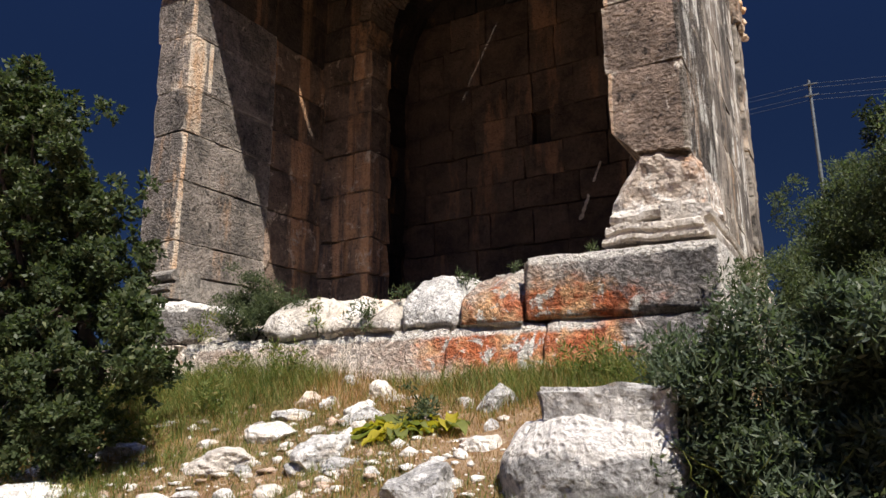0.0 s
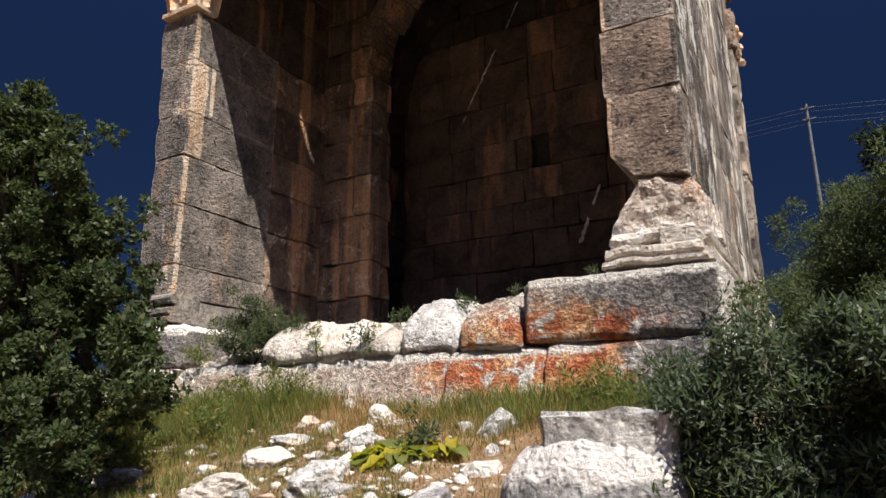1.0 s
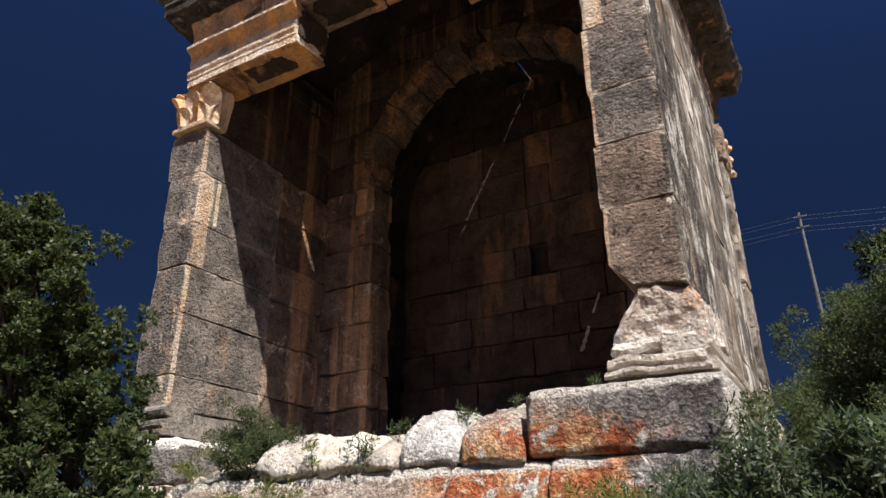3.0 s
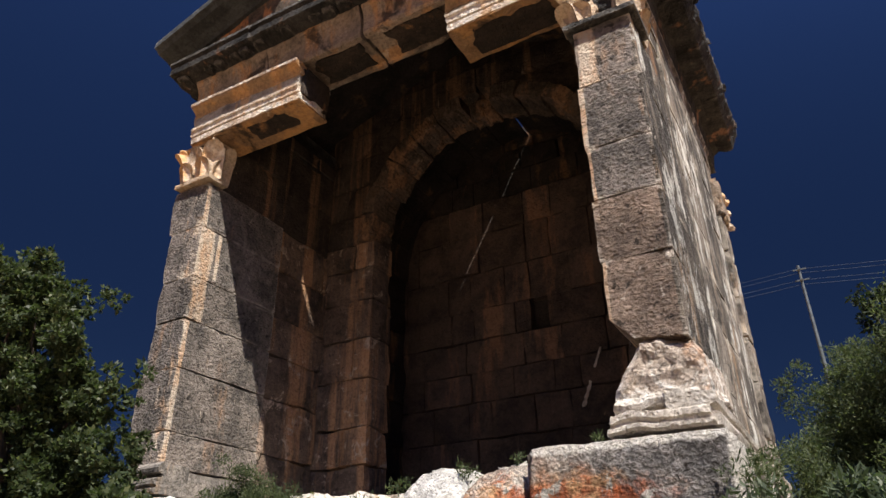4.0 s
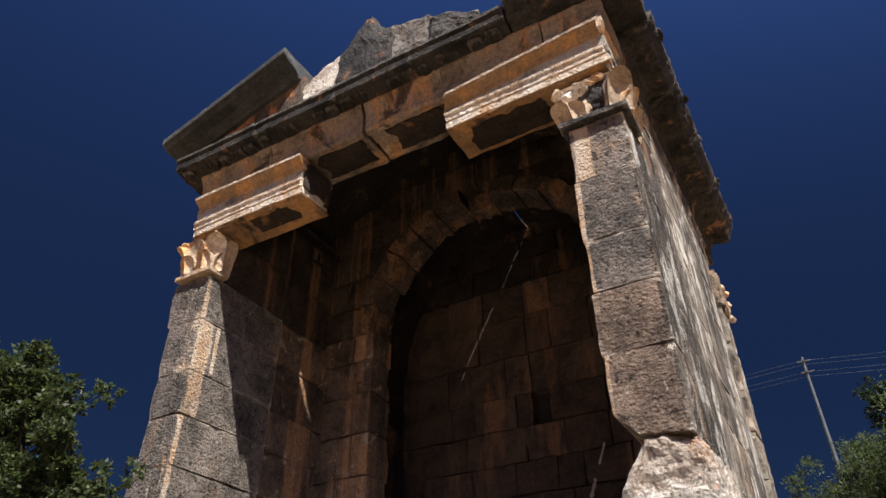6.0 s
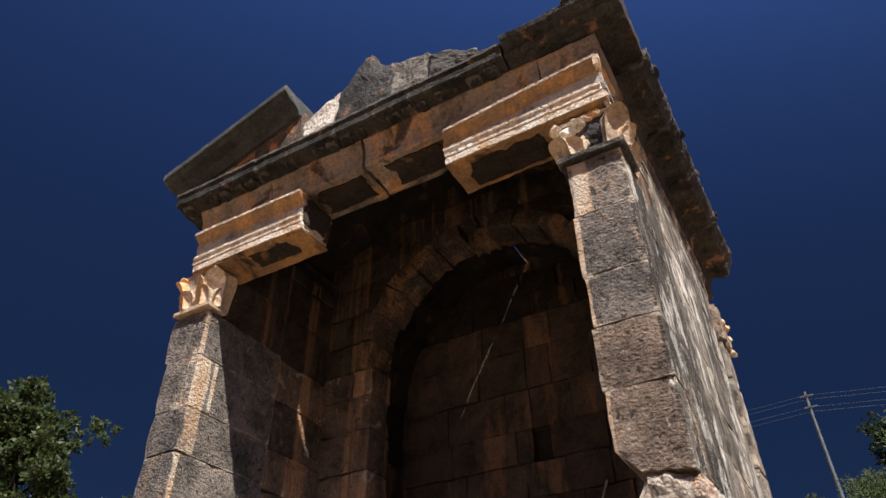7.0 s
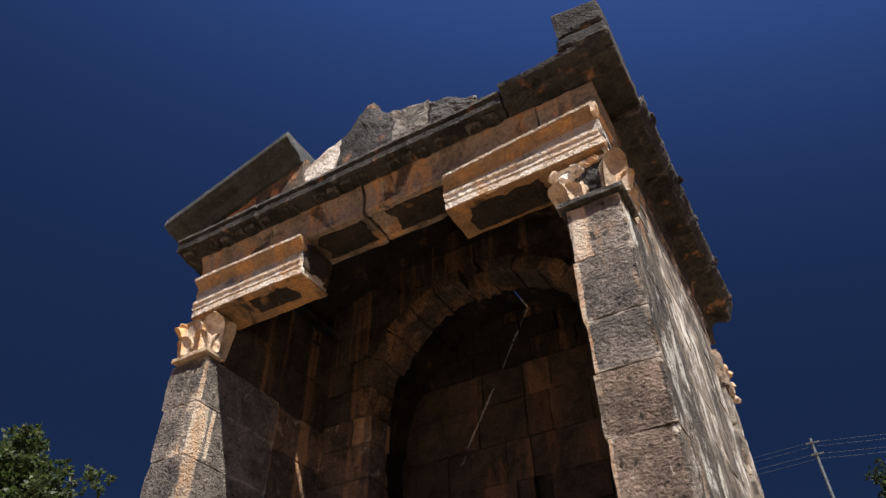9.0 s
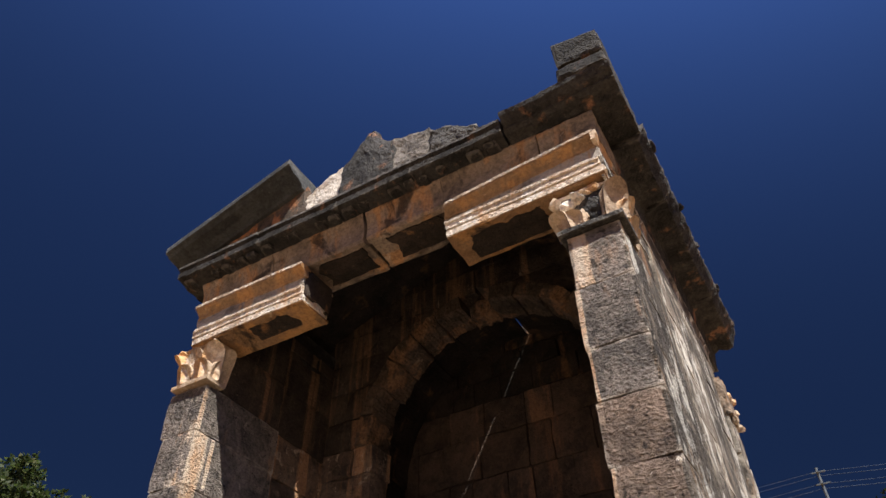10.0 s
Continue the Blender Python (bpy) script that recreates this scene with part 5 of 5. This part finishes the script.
def grass():
    rng = np.random.default_rng(31)
    n = 240000
    x, y = rng.uniform(-6.2, 0.6, n), rng.uniform(1.6, 4.54, n)
    inner = rng.random(n) < smooth(1.6, 2.3, y) * smooth(0.6, -0.1, x) * 0.85 + 0.15
    # thinner growth over the rest of the slope
    m = 110000
    ox, oy = rng.uniform(-11, 6, m), rng.uniform(-5, 5.4, m)
    far = ~((ox > -6.2) & (ox < 0.6) & (oy > 1.6)) & ~((ox > -7.2) & (oy > 4.5) & (ox < -0.5))
    x, y, inner = np.concatenate([x, ox[far]]), np.concatenate([y, oy[far]]), np.concatenate([inner, np.ones(far.sum(), bool)])
    n = len(x)
    field = np.array([noise.noise(Vector((a * 1.1, b * 1.1, 3.3))) + 0.6 * noise.noise(Vector((a * 3.5, b * 3.5, 8.3))) for a, b in zip(x, y)])
    edge = smooth(3.5, 4.35, y) + smooth(-3.6, -4.4, x) * 0.6 + smooth(-1.35, -0.9, x) * 0.5
    keep = rng.random(n) < np.clip(0.52 + 0.7 * field + 0.34 * edge, 0.08, 1.0)
    keep &= inner & ((x < -0.75) | (y < 2.6) | (x > 1.5) | (rng.random(n) < 0.1))
    green = rng.random(n) < np.clip(0.22 + 0.34 * edge + 0.7 * field, 0.06, 0.78)
    for which, mat, name, label in ((True, GRASS, "green_grass", "green grass growing along the foot of the steps"), (False, STRAW, "dry_grass", "thin dry yellow grass on stony soil")):
        m = keep & (green == which)
        px, py, e = x[m], y[m], edge[m]
        k = len(px)
        z = height(px, py) - 0.01
        L = (0.014 + 0.052 * rng.random(k) ** 1.6) * (1 + 1.35 * e) * (1.2 if which else 0.85)
        a = rng.uniform(0, 2 * np.pi, k)
        lean = rng.uniform(0.1, 1.1, k) * L
        w = rng.uniform(0.0011, 0.0026, k)
        c = np.stack([px, py, z], -1)
        dv = np.stack([np.cos(a), np.sin(a), np.zeros(k)], -1)
        sv = np.stack([-np.sin(a), np.cos(a), np.zeros(k)], -1)
        mid = c + dv * (lean * 0.35)[:, None] + np.array([0, 0, 1]) * (L * 0.6)[:, None]
        tip = c + dv * lean[:, None] + np.array([0, 0, 1]) * L[:, None]
        v = np.stack([c - sv * w[:, None], c + sv * w[:, None], mid + sv * w[:, None] * 0.8, mid - sv * w[:, None] * 0.8, tip + sv * 0.0006, tip - sv * 0.0006], 1).reshape(-1, 3)
        i = np.arange(k)[:, None] * 6
        f = np.concatenate([i + np.array([0, 1, 2, 3]), i + np.array([3, 2, 4, 5])])
        tagged(fast(name, v, f, mat), label, "grass", kind="stuff")


grass()

# ---------------------------------------------------------------- stones on the slope
STONES = [
    (-1.94, 4.07, 0.26, 0.23), (-2.89, 4.21, 0.22, 0.20), (-2.84, 3.89, 0.24, 0.15), (-2.74, 3.77, 0.28, 0.13),
    (-3.28, 3.58, 0.33, 0.15), (-2.64, 3.28, 0.34, 0.25), (-1.76, 2.88, 0.45, 0.25), (-3.33, 3.18, 0.48, 0.15),
    (-4.32, 3.30, 0.35, 0.10), (-4.28, 2.60, 0.44, 0.21), (-1.73, 3.41, 0.20, 0.13),
    (-2.17, 4.08, 0.10, 0.10), (-3.35, 4.45, 0.12, 0.09), (-3.47, 4.09, 0.17, 0.13), (-3.23, 4.03, 0.11, 0.14),
    (-3.38, 3.88, 0.31, 0.09), (-2.62, 3.59, 0.14, 0.11), (-3.09, 3.11, 0.11, 0.10), (-4.51, 3.20, 0.40, 0.09),
    (-2.74, 4.18, 0.22, 0.06), (-2.71, 3.15, 0.17, 0.09), (-2.43, 3.14, 0.22, 0.08), (-3.40, 2.75, 0.25, 0.10),
    (-3.24, 2.84, 0.17, 0.07), (-2.98, 2.88, 0.12, 0.08), (-2.68, 2.91, 0.16, 0.09), (-2.09, 2.97, 0.09, 0.10),
    (-1.80, 3.70, 0.08, 0.08), (-2.96, 3.58, 0.12, 0.08), (-4.36, 3.62, 0.18, 0.06), (-3.68, 3.38, 0.14, 0.07), (-4.74, 3.23, 0.14, 0.08),
]
for i, (x, y, w, h) in enumerate(STONES):
    ob = rock("stone", (x, y, float(height(x, y)) - h * 0.52), (w * 1.25, w * 0.95, h * 1.15), PALE if i % 3 == 1 else BOULDER, 20.3 + i * 1.17, None, 4 if w > 0.18 else 3, i * 0.9 if h > 0.14 else 0.5, 0.24, flat=0.15 * (i % 3))
    tagged(ob, "pale rough limestone rock half sunk in dry grass" if w > 0.2 else "small pale limestone rock on dry grass", "stone", "stones on the slope")


def chips():
    """Loose chips of the same stone: too many to count."""
    rng = np.random.default_rng(41)
    base = bmesh.new()
    bmesh.ops.create_icosphere(base, subdivisions=1, radius=1.0)
    bv, bf = np.array([v.co[:] for v in base.verts]), np.array([[v.index for v in f.verts] for f in base.faces])
    base.free()
    vs, fs, o = [], [], 0
    for k in range(4600):
        x, y = (rng.uniform(-5.0, -0.9), rng.uniform(1.8, 4.3)) if k < 3000 else (rng.uniform(-10, 5), rng.uniform(-4.5, 2.4))
        d = noise.noise(Vector((x * 1.3, y * 1.3, 7.0))) + 0.35 * (y < 3.3) + 0.25 * (x > -3.6)
        if rng.random() > 0.35 + d or (y > 3.9 and rng.random() < 0.6):
            continue
        s = 0.007 + (0.050 if k < 3000 else 0.11) * rng.random() ** 4.0
        jag = bv * (1 + rng.normal(0, 0.34, bv.shape)) * s * np.array([rng.uniform(0.8, 1.7), rng.uniform(0.7, 1.2), rng.uniform(0.3, 0.7)])
        a = rng.uniform(0, 6.3)
        jag = jag @ np.array([[math.cos(a), math.sin(a), 0], [-math.sin(a), math.cos(a), 0], [0, 0, 1]])
        vs.append(jag + np.array([x, y, float(height(x, y)) + s * 0.05]))
        fs.append(bf + o)
        o += len(bv)
    tagged(fast("stone_chips", np.concatenate(vs), np.concatenate(fs), CHIP), "scattered pale limestone chips on dry soil", "gravel", kind="stuff")


chips()


def fallen_base():
    """A fallen moulded base: a swelling body and the squared slab on it."""
    z0 = 0.86
    thing = empty("fallen_column_base", (-1.04, 3.2, z0), "pale fallen column base, rounded body under a squared slab", "carved stone")
    def swell(p, u):
        x, y = 2 * u[0] - 1, 2 * u[1] - 1
        cx, cy = x * math.sqrt(1 - 0.42 * y * y), y * math.sqrt(1 - 0.42 * x * x)
        s = 1.0 - 0.30 * max(0.0, u[2] - 0.60) ** 2 / 0.16 - 0.04 * (1 - u[2])
        d = min(1.0, math.hypot(cx, cy))
        return (-1.035 + cx * 0.47 * s + p.x - (-1.46 + 0.84 * u[0]), 3.28 + cy * 0.43 * s + p.y - (2.92 + 0.72 * u[1]), p.z - 0.05 * d ** 3 * u[2])
    block("body", (-1.46, 2.92, z0), (-0.62, 3.64, 1.495), FALLEN, thing, 0.026, 0.020, 0.0, 601, swell)
    def slab(p, u):
        k = 0.018 * math.sin(u[2] * math.pi)
        bump = 0.02 * math.exp(-((u[0] - 0.60) / 0.10) ** 2) * u[2]
        return (p.x + k * (1 - 2 * u[0]), p.y + k * (1 - 2 * u[1]), p.z + bump)
    block("slab", (-1.25, 3.00, 1.33), (-0.64, 3.55, 1.585), BOULDER, thing, 0.024, 0.014, 0.022, 603, slab)


fallen_base()


def rosette():
    """A low plant with broad yellowing leaves that lie on the ground."""
    at = Vector((-2.34, 3.56, float(height(-2.34, 3.56))))
    thing = empty("yellowing_plant", at, "low plant with broad yellow and green wilting leaves", "plant")
    rng = np.random.default_rng(51)
    for k in range(34):
        c = at + (Vector((0.30, 0.06, 0.02)) if k > 26 else Vector((0, 0, 0)))
        a, L, w = rng.uniform(0, 6.28), rng.uniform(0.16, 0.34) * (0.7 if k > 26 else 1), rng.uniform(0.034, 0.058)
        rise = rng.uniform(0.02, 0.065)
        verts, faces = [], []
        for r in range(9):
            s = r / 8
            x, y = c.x + math.cos(a) * L * s, c.y + math.sin(a) * L * s * 0.8
            z = float(height(x, y)) + 0.015 + rise * math.sin(s * 2.9)
            for t in (-1, 0, 1):
                q = w * math.sin(0.25 + s * 2.7) * t
                verts.append(Vector((x - math.sin(a) * q, y + math.cos(a) * q, z + 0.02 * abs(t) + 0.012 * math.sin(s * 17 + k))))
        for r in range(8):
            for e in range(2):
                i = r * 3 + e
                faces.append([i, i + 1, i + 4, i + 3])
        link("leaf", verts, faces, YELLOW if k % 2 else GRASS, thing, smooth=True)


rosette()


def stalks():
    """Long pale grass stalks that lean out of the bush."""
    rng = np.random.default_rng(61)
    for i, (a, b) in enumerate((((-0.35, 2.95, 1.10), (-0.72, 3.02, 1.40)), ((-0.45, 2.9, 1.08), (-0.30, 2.85, 1.34)), ((-0.55, 3.0, 1.1), (-0.62, 2.95, 1.33)), ((-0.2, 2.95, 1.1), (-0.05, 2.9, 1.36)))):
        v, f = limb(rng, a, b, 0.006, 0.002, 0.02, 9)
        tagged(link("grass_stalk", v, f, GRASS, smooth=True), "long pale dry grass stalk leaning by the bush", "grass", "stalks by the bush")


stalks()

# ---------------------------------------------------------------- power line on the hill


def power_line():
    y = 50.0
    foot = float(height(0.0, y)) - 0.3
    pole = empty("utility_pole", (-0.03, y, foot), "slender grey utility pole with short crossarms on the hill", "utility pole")
    v, f = tube([(-0.03, y, foot), (-0.04, y, 15), (-0.05, y, 22.66)], [0.17, 0.13, 0.09], 10)
    link("shaft", v, f, STEEL, pole, smooth=True)
    for z, w in ((22.30, 0.42), (21.50, 0.45)):
        block("crossarm", (-0.12, y - w, z - 0.06), (0.02, y + w, z + 0.06), STEEL, pole, 0.4, 0.0, 0.0)
        block("crossarm", (-w, y - 0.05, z + 0.03), (w, y + 0.05, z + 0.11), STEEL, pole, 0.4, 0.0, 0.0)
    for z in (22.42, 22.12, 21.58, 21.25):
        left = [(-0.05 - s, y, z - 0.05 * s + 0.0003 * s * s) for s in np.linspace(0, 95, 30)]
        right = [(-0.05 + s, y, z - 0.22 * s * 0.6 + 0.0012 * s * s) for s in np.linspace(0, 60, 20)]
        for path in (left, right):
            v, f = tube(path, [0.015] * len(path), 5)
            tagged(link("power_cable", v, f, CABLE, smooth=True), "thin power cable strung from the utility pole", "cable", "power cables")


power_line()
